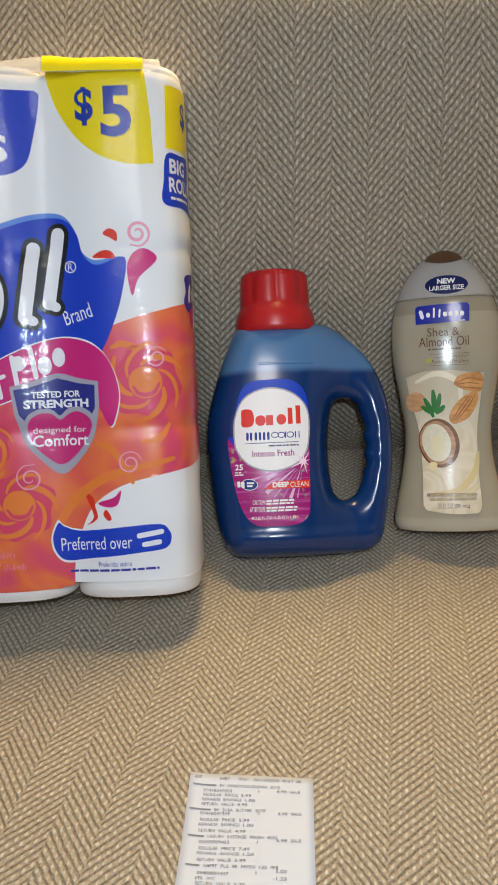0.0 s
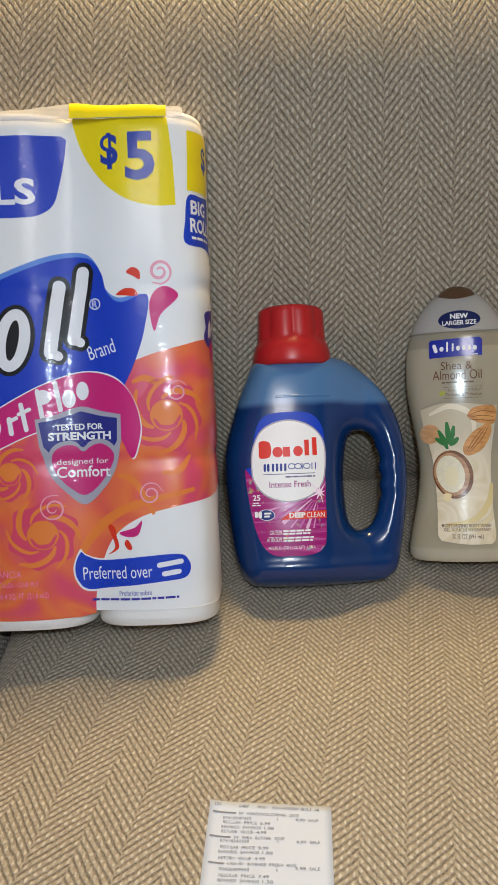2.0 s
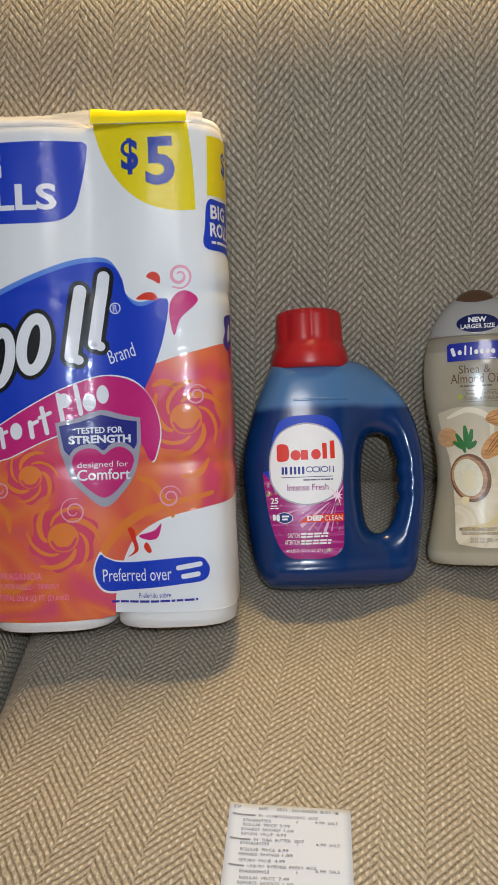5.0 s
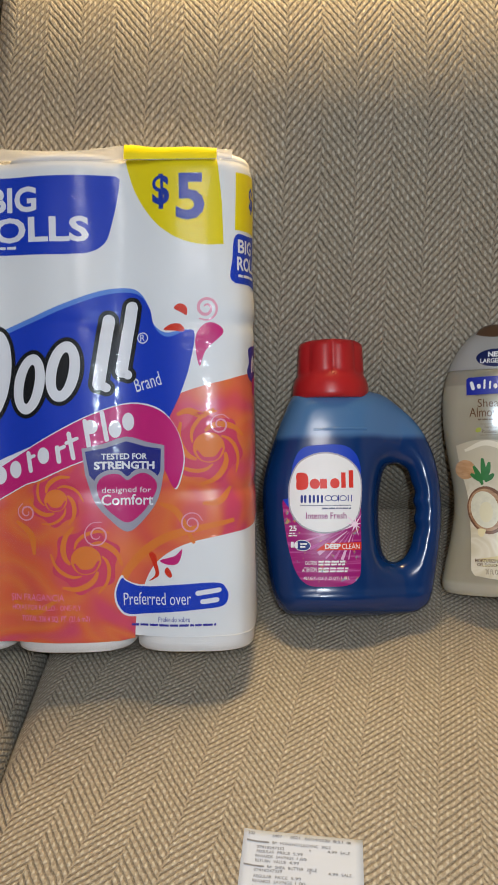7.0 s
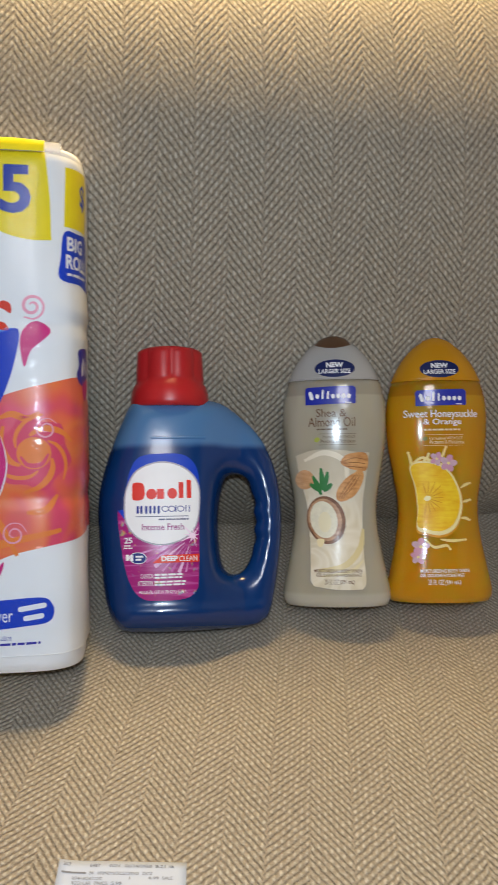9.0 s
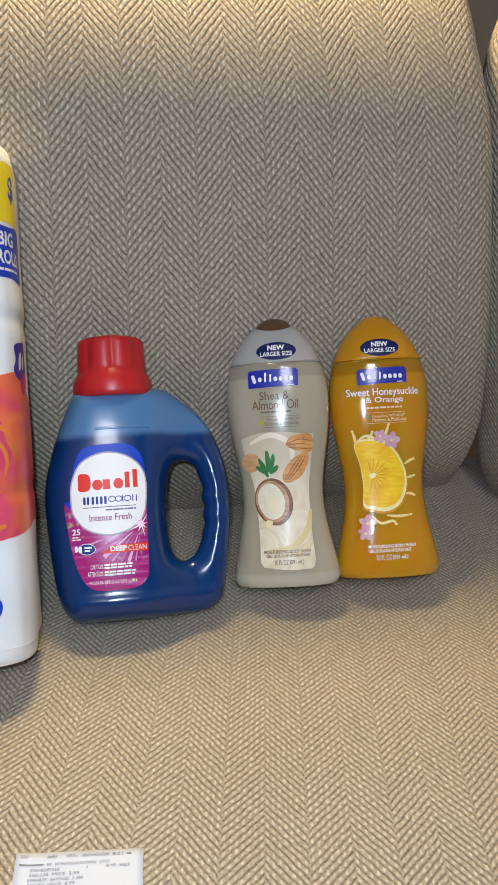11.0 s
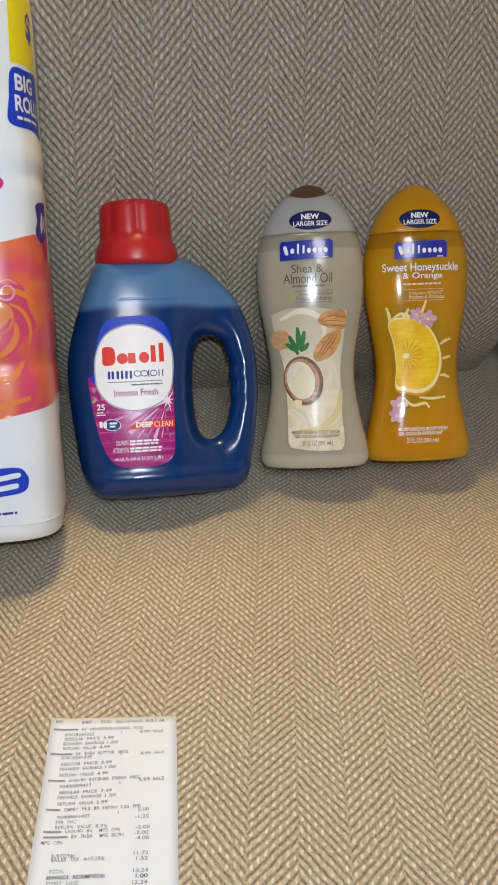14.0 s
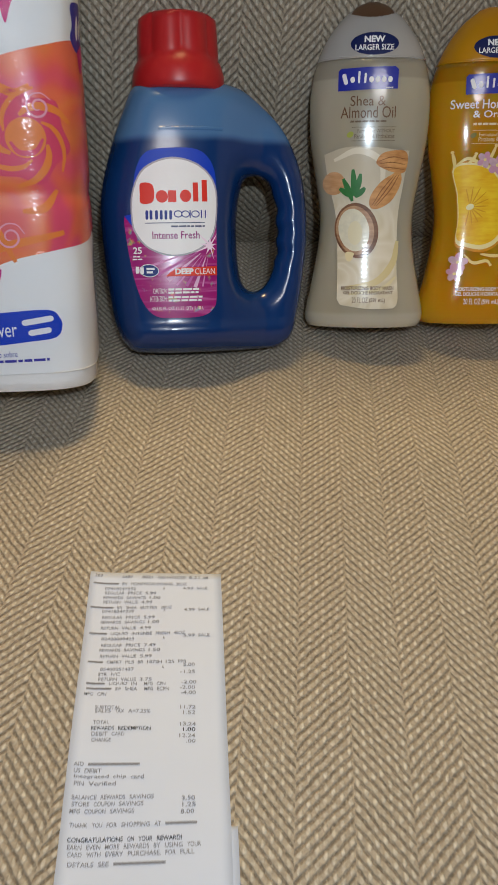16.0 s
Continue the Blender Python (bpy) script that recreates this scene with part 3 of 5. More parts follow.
printed("price_tab", outline([list(spline([(-87.8, 414.4),(-86.2, 403.9),(-79.7, 384.1),(-66.4, 363.7),(-49.8, 350.9),(-30.4, 345.5),(-13.9, 345.8)],5)) + [(-14.9, 376.0),(-18.1, 407.3)] +
        list(spline([(-18.1, 409.1),(-31.9, 414.4),(-49.2, 412.8),(-71.3, 416.8),(-86.9, 416.1)],5))]), YELLOW, label="yellow price tab", **on)
part("price_tab", fold_mesh(-0.0875, -0.0185, 0, 6, 0.0004), YELLOW, wrap, "yellow price tab running over the fold")
printed("price_lettering", merge(words("$", *(-67.1, -54.2, 372.0, 397.9), bold=0.03), words("5", *(-49.5, -28.0, 363.7, 398.1), bold=0.03)), ink("price_blue_print", "1238a4"), layer=2, **on)
printed("count_panel", outline([[(-309.2, 394.0),(-181.0, 397.0),(-95.3, 397.8)] + list(spline([(-91.9, 395.2),(-93.7, 382.2),(-98.2, 362.5),(-103.3, 347.9),(-115.0, 340.5),(-132.0, 339.1)],5)) + [(-181.7, 339.5),(-310.0, 337.0)]]), BLUE, label="blue count panel", **on)
printed("count_lettering", merge(words("BIG", *(-191.4, -153.5, 370.9, 390.0), bold=0.03), words("ROLLS", *(-207.0, -114.8, 348.4, 367.4), bold=0.03), bars(*(-206.3, -168.8, 343.8, 345.9), seed=3)), WHITE, layer=2, **on)
LOGO = [(-311.6, 218.3),(-224.0, 256.6),(-182.4, 279.3),(-154.5, 290.7),(-128.1, 301.1),(-100.8, 309.8),(-80.5, 309.7),(-70.7, 298.9),(-67.2, 284.9),(-57.0, 276.8),(-37.5, 281.7),(-40.3, 257.1),(-47.4, 235.6),(-55.4, 218.8),(-60.3, 213.6),(-77.7, 224.2),(-116.3, 212.4),(-183.5, 186.6),(-312.8, 129.3)]
printed("logo_halo", blob([(x - 1.5, z + (3.4 if i < 10 else -0.6)) for i, (x, z) in enumerate(LOGO)], 5), SKY, layer=2, **on)
printed("logo_panel", blob(LOGO, 5), BLUE, layer=3, label="blue logo panel", **on)


def logo_shapes(grow, hole):
    """Two slanting stems and three rounded rings."""
    out = [capsule(*(-84.1, 299.4), *(-92.9, 251.4), 4.6 + grow), capsule(*(-92.5, 251.4), *(-88.2, 248.8), 3.4 + grow), capsule(*(-101.8, 289.7), *(-109.8, 241.8), 4.6 + grow),
           capsule(*(-109.4, 241.8), *(-104.4, 239.2), 3.4 + grow)]
    for x, z, rx, rz, turn, wall in ((-136.0, 251.5, 12.5, 23, -12, 8.2), (-162.1, 242.3, 12.0, 23, -12, 8.0), (-192.1, 247.9, 15, 36, -10, 9.5)):
        out.append(outline([ellipse(x, z, rx + grow, rz + grow, turn)] + ([ellipse(x, z, rx - wall, rz - wall, turn)] if hole else [])))
    return out


printed("logo_shadow", merge(*logo_shapes(3.2, False)), BLACK, layer=4, **on)
printed("logo_mark", merge(*logo_shapes(0.0, True)), WHITE, layer=5, label="white logo shapes", **on)
printed("mark", merge(ring(*(-76.3, 276.5), 4.2, 4.2, 0.8), words("R", *(-78.1, -74.5, 273.9, 279.1))), WHITE, layer=4, **on)
printed("brand_word", words("Brand", *(-83.3, -62.7, 238.1, 248.5), turn=16), WHITE, layer=4, **on)
RIBBON = [(-313.1, 101.0),(-225.3, 152.5),(-183.6, 181.3),(-142.2, 205.7),(-112.1, 220.1),(-86.6, 226.9),(-65.1, 222.3),(-52.0, 209.2),(-46.1, 188.0),(-48.9, 170.7),(-53.8, 162.9),(-61.1, 178.0),(-68.2, 190.2),(-91.4, 192.4),(-125.1, 183.4),(-156.0, 170.1),(-183.8, 157.6),(-313.4, 79.2)]
printed("ribbon_rim", blob([(x + (0.8 if i > 5 and i < 12 else 0), z + (1.0 if i < 7 else -1.0)) for i, (x, z) in enumerate(RIBBON)], 5), WHITE, layer=4, **on)
printed("ribbon", blob(RIBBON, 5), PINK, layer=5, label="magenta ribbon", **on)
plus = [capsule(*(-120.5, 214.1), *(-117.4, 192.8), 1.7), disc(*(-116.4, 209.7), 5.2, 5.4), capsule(*(-107.9, 220.1), *(-104.8, 200.0), 1.7), disc(*(-98.5, 207.8), 4.8, 6.6), disc(*(-88.5, 213.4), 4.6, 6.8)]
comfort = [disc(*(-174.6, 177.8), 4.6, 6.6), disc(*(-187.1, 173.4), 5.4, 7), capsule(*(-164.1, 190.1), *(-162.4, 177.0), 1.7), capsule(*(-164.2, 186.6), *(-159.5, 188.3), 1.3), disc(*(-152.1, 188.4), 4.6, 6.2),
           capsule(*(-141.4, 194.4), *(-140.2, 184.0), 1.8), capsule(*(-139.7, 193.5), *(-136.2, 195.2), 1.4), capsule(*(-132.6, 204.7), *(-129.4, 186.5), 1.7), capsule(*(-134.4, 197.8), *(-126.6, 201.2), 1.4)]
printed("ribbon_mark", merge(*plus, *comfort), WHITE, layer=6, **on)
SHIELD = [(-123.3, 193.4),(-108.2, 196.6),(-90.4, 202.0),(-74.4, 198.0),(-60.5, 195.4),(-60.7, 177.2),(-65.8, 155.4),(-76.3, 139.9),(-90.3, 129.2),(-104.6, 140.2),(-114.8, 153.7),(-120.9, 173.4)]
shield = printed("shield", outline([list(spline(SHIELD[:5], 3)) + list(spline(SHIELD[5:], 4))]), SILVER, layer=7, label="silver-rimmed blue shield", **on)
onS = on
printed("shield_field", outline([[(-120.8, 191.1),(-106.1, 193.5),(-90.4, 198.5),(-75.3, 194.5),(-63.2, 192.8),(-63.8, 176.3),(-68.4, 168.4),(-89.9, 161.7),(-110.6, 164.4),(-118.0, 173.3)]]), ink("indigo_print", "262a86"), layer=8, **onS)
heart = [(-89.8, 170.9),(-95.8, 175.4),(-105.1, 175.6),(-112.6, 171.0),(-115.2, 162.4),(-110.7, 151.4),(-101.2, 140.1),(-90.2, 133.2),(-78.6, 141.1),(-68.5, 153.1),(-63.9, 164.1),(-67.4, 172.8),(-76.0, 177.0),(-84.5, 175.2)]
printed("heart_rim", blob([(x * 1.0, z + 0.9) for x, z in heart], 4), SILVER, layer=9, **onS)
printed("heart", blob([(-89.9, 168.7),(-95.8, 173.2),(-104.2, 173.4),(-110.9, 169.2),(-112.7, 161.4),(-108.6, 151.3),(-100.4, 142.2),(-90.2, 136.3),(-79.5, 142.9),(-70.8, 154.0),(-66.6, 164.1),(-69.3, 170.6),(-76.4, 174.4),(-83.6, 172.6)], 4), ink("rose_magenta_print", "cb2577"), layer=10, **onS)
printed("shield_lettering", merge(words("TESTED FOR", *(-109.1, -74.0, 184.7, 189.4), bold=0.03), words("STRENGTH", *(-114.5, -68.2, 177.3, 183.4), bold=0.04),
        words("designed for", *(-109.3, -71.2, 158.1, 163.7)), words("Comfort", *(-109.5, -69.8, 149.8, 158.1), bold=0.015)), WHITE, layer=11, **onS)
printed("claim_pill_rim", blob([(-95.8, 95.6),(-91.5, 91.9),(-79.1, 88.5),(-47.9, 90.8),(-21.9, 91.7),(-13.6, 86.1),(-12.3, 78.6),(-16.8, 71.5),(-35.1, 69.0),(-70.3, 65.7),(-90.5, 63.8),(-99.0, 71.2),(-101.0, 83.1)]), WHITE, layer=4, **on)
pill = printed("claim_pill", blob([(-95.4, 93.4),(-91.1, 90.6),(-79.1, 87.2),(-47.9, 89.5),(-21.9, 90.4),(-14.9, 85.3),(-13.6, 78.7),(-18.1, 72.4),(-35.1, 70.3),(-70.3, 67.0),(-90.0, 65.5),(-97.7, 72.0),(-99.7, 83.1)]), BLUE, layer=5, label="blue pill-shaped claim label", **on)
printed("claim_lettering", merge(words("Preferred over", *(-94.2, -42.0, 73.2, 82.9), turn=1.5), capsule(*(-36.7, 82.6), *(-20.6, 84.9), 1.9), capsule(*(-33.2, 76.0), *(-22.4, 77.4), 1.9)), WHITE, layer=6, **onS)
printed("small_print", merge(words("Preferido sobre", *(-67.2, -43.0, 60.5, 64.4), turn=1), bars(*(-88.3, -23.1, 57.0, 58.7), seed=5, turn=0.8)), ink("violet_print", "3a36a0"), layer=4, **on)
printed("small_print", merge(words("SIN FRAGANCIA", *(-180.4, -138.4, 77.4, 82.6)), words("HOJAS POR ROLLO - ONE-PLY", *(-179.6, -125.8, 69.0, 74.2)), words("TOTAL 236.4 SQ. FT. (21.6 m2)", *(-172.3, -119.5, 60.2, 65.9), bold=0.01)), ink("pink_small_print", "f283b0"), layer=4, **on)
printed("price_tab", outline([[(-3.5, 400), (30, 402), (30, 357), (-4.5, 357)]]), YELLOW, **on)
printed("count_panel", blob([(-4, 353), (10, 354), (45, 354), (45, 318), (10, 317), (-8, 319), (-7, 335)], 4), BLUE, **on)
printed("count_lettering", merge(words("BIG", -2, 18, 340, 350.5, bold=0.03), words("ROLLS", -3, 30, 327, 337.5, bold=0.03), bars(-2, 25, 322, 324, seed=8)), WHITE, layer=2, **on)
printed("price_lettering", words("$", 12, 22, 372, 392, bold=0.03), BLUE, layer=2, **on)
printed("side_logo", blob([(9, 268), (20, 271), (40, 270), (45, 248), (18, 243), (8, 250), (11, 258)], 4), ink("indigo_logo_print", "31309a"), layer=2, **on)
printed("side_logo_shape", merge(disc(19, 257, 3, 7, -10), disc(28, 257, 3, 6, -10)), WHITE, layer=3, **on)
printed("side_logo_ribbon", blob([(20, 245), (40, 250), (42, 240), (24, 232), (19, 238)], 4), PINK, layer=3, **on)

# ---- detergent bottle ----
detergent = thing("detergent_bottle", pose(0.08, 0.541, 0, -29), "blue translucent detergent bottle with red cap, leaning on sofa back", "detergent bottle")


def distance(loop, x, z):
    """Signed distance of points to a closed loop, positive inside."""
    a, b = loop, np.roll(loop, -1, 0)
    d = np.full(x.shape, 1e9)
    inside = np.zeros(x.shape, bool)
    for p, q in zip(a, b):
        e = q - p
        t = np.clip(((x - p[0]) * e[0] + (z - p[1]) * e[1]) / (e @ e), 0, 1)
        d = np.minimum(d, np.hypot(x - p[0] - t * e[0], z - p[1] - t * e[1]))
        if p[1] != q[1]:
            cross = ((p[1] > z) != (q[1] > z)) & (x < (q[0] - p[0]) * (z - p[1]) / (q[1] - p[1]) + p[0])
            inside ^= cross
    return np.where(inside, d, -d)


def skin(values, xs, ys, zs):
    """Surface nets: a smooth quad mesh where the values cross zero."""
    inside = values < 0
    total, count = np.zeros((*[n - 1 for n in values.shape], 3)), np.zeros([n - 1 for n in values.shape])
    grids = np.meshgrid(np.arange(len(xs)), np.arange(len(ys)), np.arange(len(zs)), indexing="ij")
    pos = np.stack(grids, -1).astype(float)
    for axis in range(3):
        lo = [slice(None)] * 3
        hi = [slice(None)] * 3
        lo[axis], hi[axis] = slice(None, -1), slice(1, None)
        a, b = values[tuple(lo)], values[tuple(hi)]
        cross = (a < 0) != (b < 0)
        t = np.where(cross, a / np.where(cross, a - b, 1), 0)
        p = pos[tuple(lo)].copy()
        p[..., axis] += t
        o1, o2 = [k for k in range(3) if k != axis]
        for s1 in (0, 1):
            for s2 in (0, 1):
                src, dst = [slice(None)] * 3, [slice(None)] * 3
                for o, s in ((o1, s1), (o2, s2)):
                    n = values.shape[o]
                    src[o] = slice(s, n - 1 + s)
                src, dst = tuple(src), tuple(dst)
                total[dst] += np.where(cross[src][..., None], p[src], 0)
                count[dst] += cross[src]
    used = count > 0
    index = -np.ones(used.shape, int)
    index[used] = np.arange(used.sum())
    mean = total[used] / count[used][:, None]
    step = np.array([xs[1] - xs[0], ys[1] - ys[0], zs[1] - zs[0]])
    verts = mean * step + np.array([xs[0], ys[0], zs[0]])
    faces = []
    for axis in range(3):
        o1, o2 = [k for k in range(3) if k != axis]
        lo, hi = [slice(None)] * 3, [slice(None)] * 3
        lo[axis], hi[axis] = slice(None, -1), slice(1, None)
        for i, j, k in np.argwhere(inside[tuple(lo)] != inside[tuple(hi)]):
            c = [i, j, k]
            quad = []
            for s1, s2 in ((0, 0), (1, 0), (1, 1), (0, 1)):
                d = list(c)
                d[o1] -= s1
                d[o2] -= s2
                quad.append(index[tuple(d)])
            faces.append(quad if (inside[i, j, k]) ^ (axis == 1) else quad[::-1])
    bm = bmesh.new()
    vs = [bm.verts.new(v) for v in verts]
    for q in faces:
        if min(q) >= 0:
            bm.faces.new([vs[i] for i in q])
    bmesh.ops.recalc_face_normals(bm, faces=bm.faces)
    bmesh.ops.smooth_vert(bm, verts=bm.verts, factor=0.5, use_axis_x=True, use_axis_y=True, use_axis_z=True)
    bmesh.ops.smooth_vert(bm, verts=bm.verts, factor=0.5, use_axis_x=True, use_axis_y=True, use_axis_z=True)
    return bm


JUG = np.array(closed([(-57, 41), (-50, 28.5), (-38, 23.5), (11, 22.5), (60, 24), (73, 28), (81.5, 39), (90, 85), (92.5, 120), (88.5, 156), (76, 186), (56, 207), (36, 219), (0, 222), (-34, 219),
                       (-46, 200), (-58, 167), (-65, 137), (-65, 107), (-61, 62)], 5)) / 1000
GRIP = np.array(closed([(53, 155), (42, 149), (36.5, 117), (38.5, 80), (47, 68.5), (58, 72), (65, 84), (66.5, 92), (69.5, 99), (67.5, 106), (70, 114), (67.5, 122), (69.5, 130), (66, 140), (63, 150)], 4)) / 1000
DEEP = 0.034


def jug_depth(x, z):
    """Half depth of the jug: full in the body, slimmer at the handle and the shoulder."""
    right = np.clip((x - 0.012) / 0.055, 0, 1)
    top = np.clip((z - 0.175) / 0.045, 0, 1)
    bow = 1 - 0.34 * np.clip((x + 0.006) / 0.062, -1, 1) ** 2 - 0.06 * ((z - 0.11) / 0.1) ** 2
    foot = np.clip((0.0485 - z) / 0.007, 0, 1)
    return 0.0020 * foot * foot * (3 - 2 * foot) + DEEP * bow * (1 - 0.36 * right * right * (3 - 2 * right)) * (1 - 0.12 * top * top)


def jug_skin():
    xs, ys, zs = np.arange(-0.072, 0.100, 0.0019), np.arange(-0.040, 0.0405, 0.0019), np.arange(0.016, 0.229, 0.0019)
    X, Z = np.meshgrid(xs, zs, indexing="ij")
    d = np.minimum(distance(JUG, X, Z), -distance(GRIP, X, Z))
    edge = 1 - np.clip(d / 0.021, -2, 1)
    depth = jug_depth(X, Z)
    return skin((ys[None, :, None] / depth[:, None, :]) ** 2 + (edge**2.2 * np.sign(edge))[:, None, :] - 1, xs, ys, zs)


def translucent(name, low, high, level, soft, rough=0.22, trans=0.25):
    """Tinted plastic: full of liquid up to a level, emptier above it."""
    m = Mat(name)
    c = m.coords()
    z = m.node("ShaderNodeSeparateXYZ")
    m.put(z.inputs[0], c)
    tilt = m.math("MULTIPLY_ADD", m.noise(25, 2, c), 0.004, z.outputs[2])
    f = m.node("ShaderNodeMapRange", interpolation_type="SMOOTHSTEP")
    m.put(f.inputs[0], tilt)
    f.inputs[1].default_value, f.inputs[2].default_value = level - soft, level + soft
    n = m.noise(18, 3, c)
    lowc = m.mix(n, low, tuple(v * 0.75 for v in low[:3]) + (1,))
    m.set(Base_Color=m.mix(f.outputs[0], lowc, high), Roughness=rough, Transmission_Weight=trans, IOR=1.45)
    m.b.inputs["Coat Weight"].default_value = 0.35
    m.b.inputs["Coat Roughness"].default_value = 0.12
    m.bump(m.noise(160, 3, c), 0.06, 0.0006)
    return m.m


bm = jug_skin()
bmesh.ops.translate(bm, vec=(0, DEEP, 0), verts=bm.verts)
part("jug", bm, translucent("blue_bottle_plastic", hexa("0e3670"), hexa("4d76a6"), 0.1795, 0.0036, 0.22, 0.0), detergent, "deep blue translucent jug with moulded handle")


MAP_X, MAP_Z = np.arange(-0.072, 0.100, 0.002), np.arange(0.016, 0.229, 0.002)
GX, GZ = np.meshgrid(MAP_X, MAP_Z, indexing="ij")
EDGE = 1 - np.clip(np.minimum(distance(JUG, GX, GZ), -distance(GRIP, GX, GZ)) / 0.021, 0, 1)
HALF = jug_depth(GX, GZ) * np.sqrt(np.maximum(0, 1 - EDGE**2.2))


def jug_surface(x, z):
    fx, fz = (x + 0.072) / 0.002, (z - 0.016) / 0.002
    i, j = int(fx), int(fz)
    a, b = fx - i, fz - j
    h = (1 - a) * (1 - b) * HALF[i, j] + a * (1 - b) * HALF[i + 1, j] + (1 - a) * b * HALF[i, j + 1] + a * b * HALF[i + 1, j + 1]
    return Vector((x, DEEP - float(h), z)), Vector((0, -1, 0))


def lathe(profile, n, flute=0.0, count=0, flute_from=0.0, flute_to=1.0):
    bm = bmesh.new()
    rings = []
    for r, z in profile:
        k = flute if flute_from <= z <= flute_to else 0.0
        rings.append([bm.verts.new(((r + k * (abs(math.sin(count * math.pi * i / n)) - 0.5)) * math.cos(2 * math.pi * i / n),
                                    (r + k * (abs(math.sin(count * math.pi * i / n)) - 0.5)) * math.sin(2 * math.pi * i / n), z)) for i in range(n)])
    for a, b in zip(rings, rings[1:]):
        for i in range(n):
            bm.faces.new((a[i], a[(i + 1) % n], b[(i + 1) % n], b[i]))
    bm.faces.new(rings[0])
    bm.faces.new(rings[-1])
    bmesh.ops.recalc_face_normals(bm, faces=bm.faces)
    return bm


CAP_RED = plain("red_cap_plastic", rgb(0.50, 0.016, 0.02), 0.34, vary=0.12, scale=50)
bm = lathe([(0.0325, 0.212), (0.0336, 0.2135), (0.0340, 0.217), (0.0336, 0.224), (0.0318, 0.2305), (0.0298, 0.2335), (0.0293, 0.2365), (0.0291, 0.240), (0.0284, 0.257), (0.0280, 0.2605), (0.0268, 0.2625), (0.0240, 0.2632), (0.0225, 0.2618)],
           128, 0.0022, 8, 0.236, 0.2606)
bmesh.ops.translate(bm, vec=(-0.0038, 0.0335, 0), verts=bm.verts)
part("cap", bm, CAP_RED, detergent, "fluted red plastic screw cap")
bm = lathe([(0.022, 0.205), (0.024, 0.208), (0.024, 0.214)], 48)
bmesh.ops.translate(bm, vec=(-0.0038, 0.0335, 0), verts=bm.verts)
part("neck", bm, CAP_RED, detergent)


def foil():
    """Magenta label print with streaks of holographic foil; its rainbow glints are painted as colour."""
    m = Mat("magenta_foil_print")
    c = m.coords()
    mp = m.node("ShaderNodeMapping")
    mp.inputs["Rotation"].default_value, mp.inputs["Scale"].default_value = (0, radians(35), 0), (14, 40, 260)
    m.put(mp.inputs[0], c)
    streak = m.ramp(m.noise(1.0, 4, mp.outputs[0], 0.6), [(0.52, rgb(0, 0, 0)), (0.74, rgb(1, 1, 1))])
    glint = m.ramp(m.noise(150, 2, c), [(0.60, rgb(0, 0, 0)), (0.70, rgb(1, 1, 1))])
    hue = m.ramp(m.noise(260, 1, c), [(0.36, hexa("3fd0ff")), (0.46, hexa("50e070")), (0.54, hexa("ffe040")), (0.64, hexa("ff5040"))])
    print_ = m.mix(streak, hexa("a01d76"), hexa("cf6bb0"))
    m.set(Base_Color=m.mix(m.math("MULTIPLY", glint, 0.45), print_, hue), Roughness=0.24)
    m.b.inputs["Coat Weight"].default_value, m.b.inputs["Coat Roughness"].default_value = 0.5, 0.1
    return m.m


MAGENTA_FOIL = foil()
onJ = dict(surface=jug_surface, step=4.0)
LABEL = [(-44.0, 121.1),(-42.3, 140.4),(-38.7, 157.3),(-30.8, 168.4),(-12.7, 170.7),(4.7, 169.6),(14.3, 161.7),(17.8, 147.1),(17.6, 115.8),(16.6, 68.3),(13.9, 56.6),(4.3, 51.0),(-14.8, 50.2),(-29.1, 51.7),(-38.5, 61.7),(-44.5, 80.6),(-48.5, 106.8),(-49.3, 123.6)]
label = printed("front_label", blob([(-14.5 + (x + 14.5) * 0.985, 110 + (z - 110) * 0.99) for x, z in LABEL], 4), MAGENTA_FOIL, detergent, layer=1, label="glossy magenta, blue and white front label", **onJ)
printed("blue_field", outline([[(-49.0, 124.0),(-43.9, 125.0)] + list(spline([(-42.3, 141.3),(-38.7, 157.3),(-30.8, 167.9),(-12.7, 170.2),(4.7, 169.1),(14.3, 161.2),(17.8, 147.1),(17.3, 120.6)],4)) + [(5.4, 106.4),(-23.5, 104.2),(-44.0, 117.3)]]), BLUE, label, layer=2, **onJ)
OVAL = [(-44.0, 121.1),(-42.8, 140.4),(-33.8, 156.8),(-14.3, 163.9),(5.5, 158.9),(17.3, 144.7),(17.5, 120.6),(12.6, 106.3),(0.4, 97.8),(-16.0, 95.1),(-32.2, 100.4),(-41.2, 110.5)]
printed("oval_rim", blob(OVAL, 5), SILVER, label, layer=3, **onJ)
printed("white_oval", blob([(x * 0.965 - 0.45, 128 + (z - 128) * 0.965) for x, z in OVAL], 5), WHITE, label, layer=4, **onJ)


def logo_red():
    out = [bar(x - w, x + w, z0, z1) for x, z0, z1, w in ((-14.4, 132.9, 141.0, 2.9), (2.5, 133.3, 146.4, 1.9), (9.0, 133.3, 148.2, 1.9))]
    out += [blob([(-36.6, 132.4), (-28.8, 132.8), (-27.0, 139.0), (-28.8, 145.6), (-36.4, 146.0), (-37.2, 139.0)], 4), disc(-21.7, 136.9, 4.3, 4.3), disc(-4.8, 137.2, 4.0, 4.3)]
    return merge(*out)


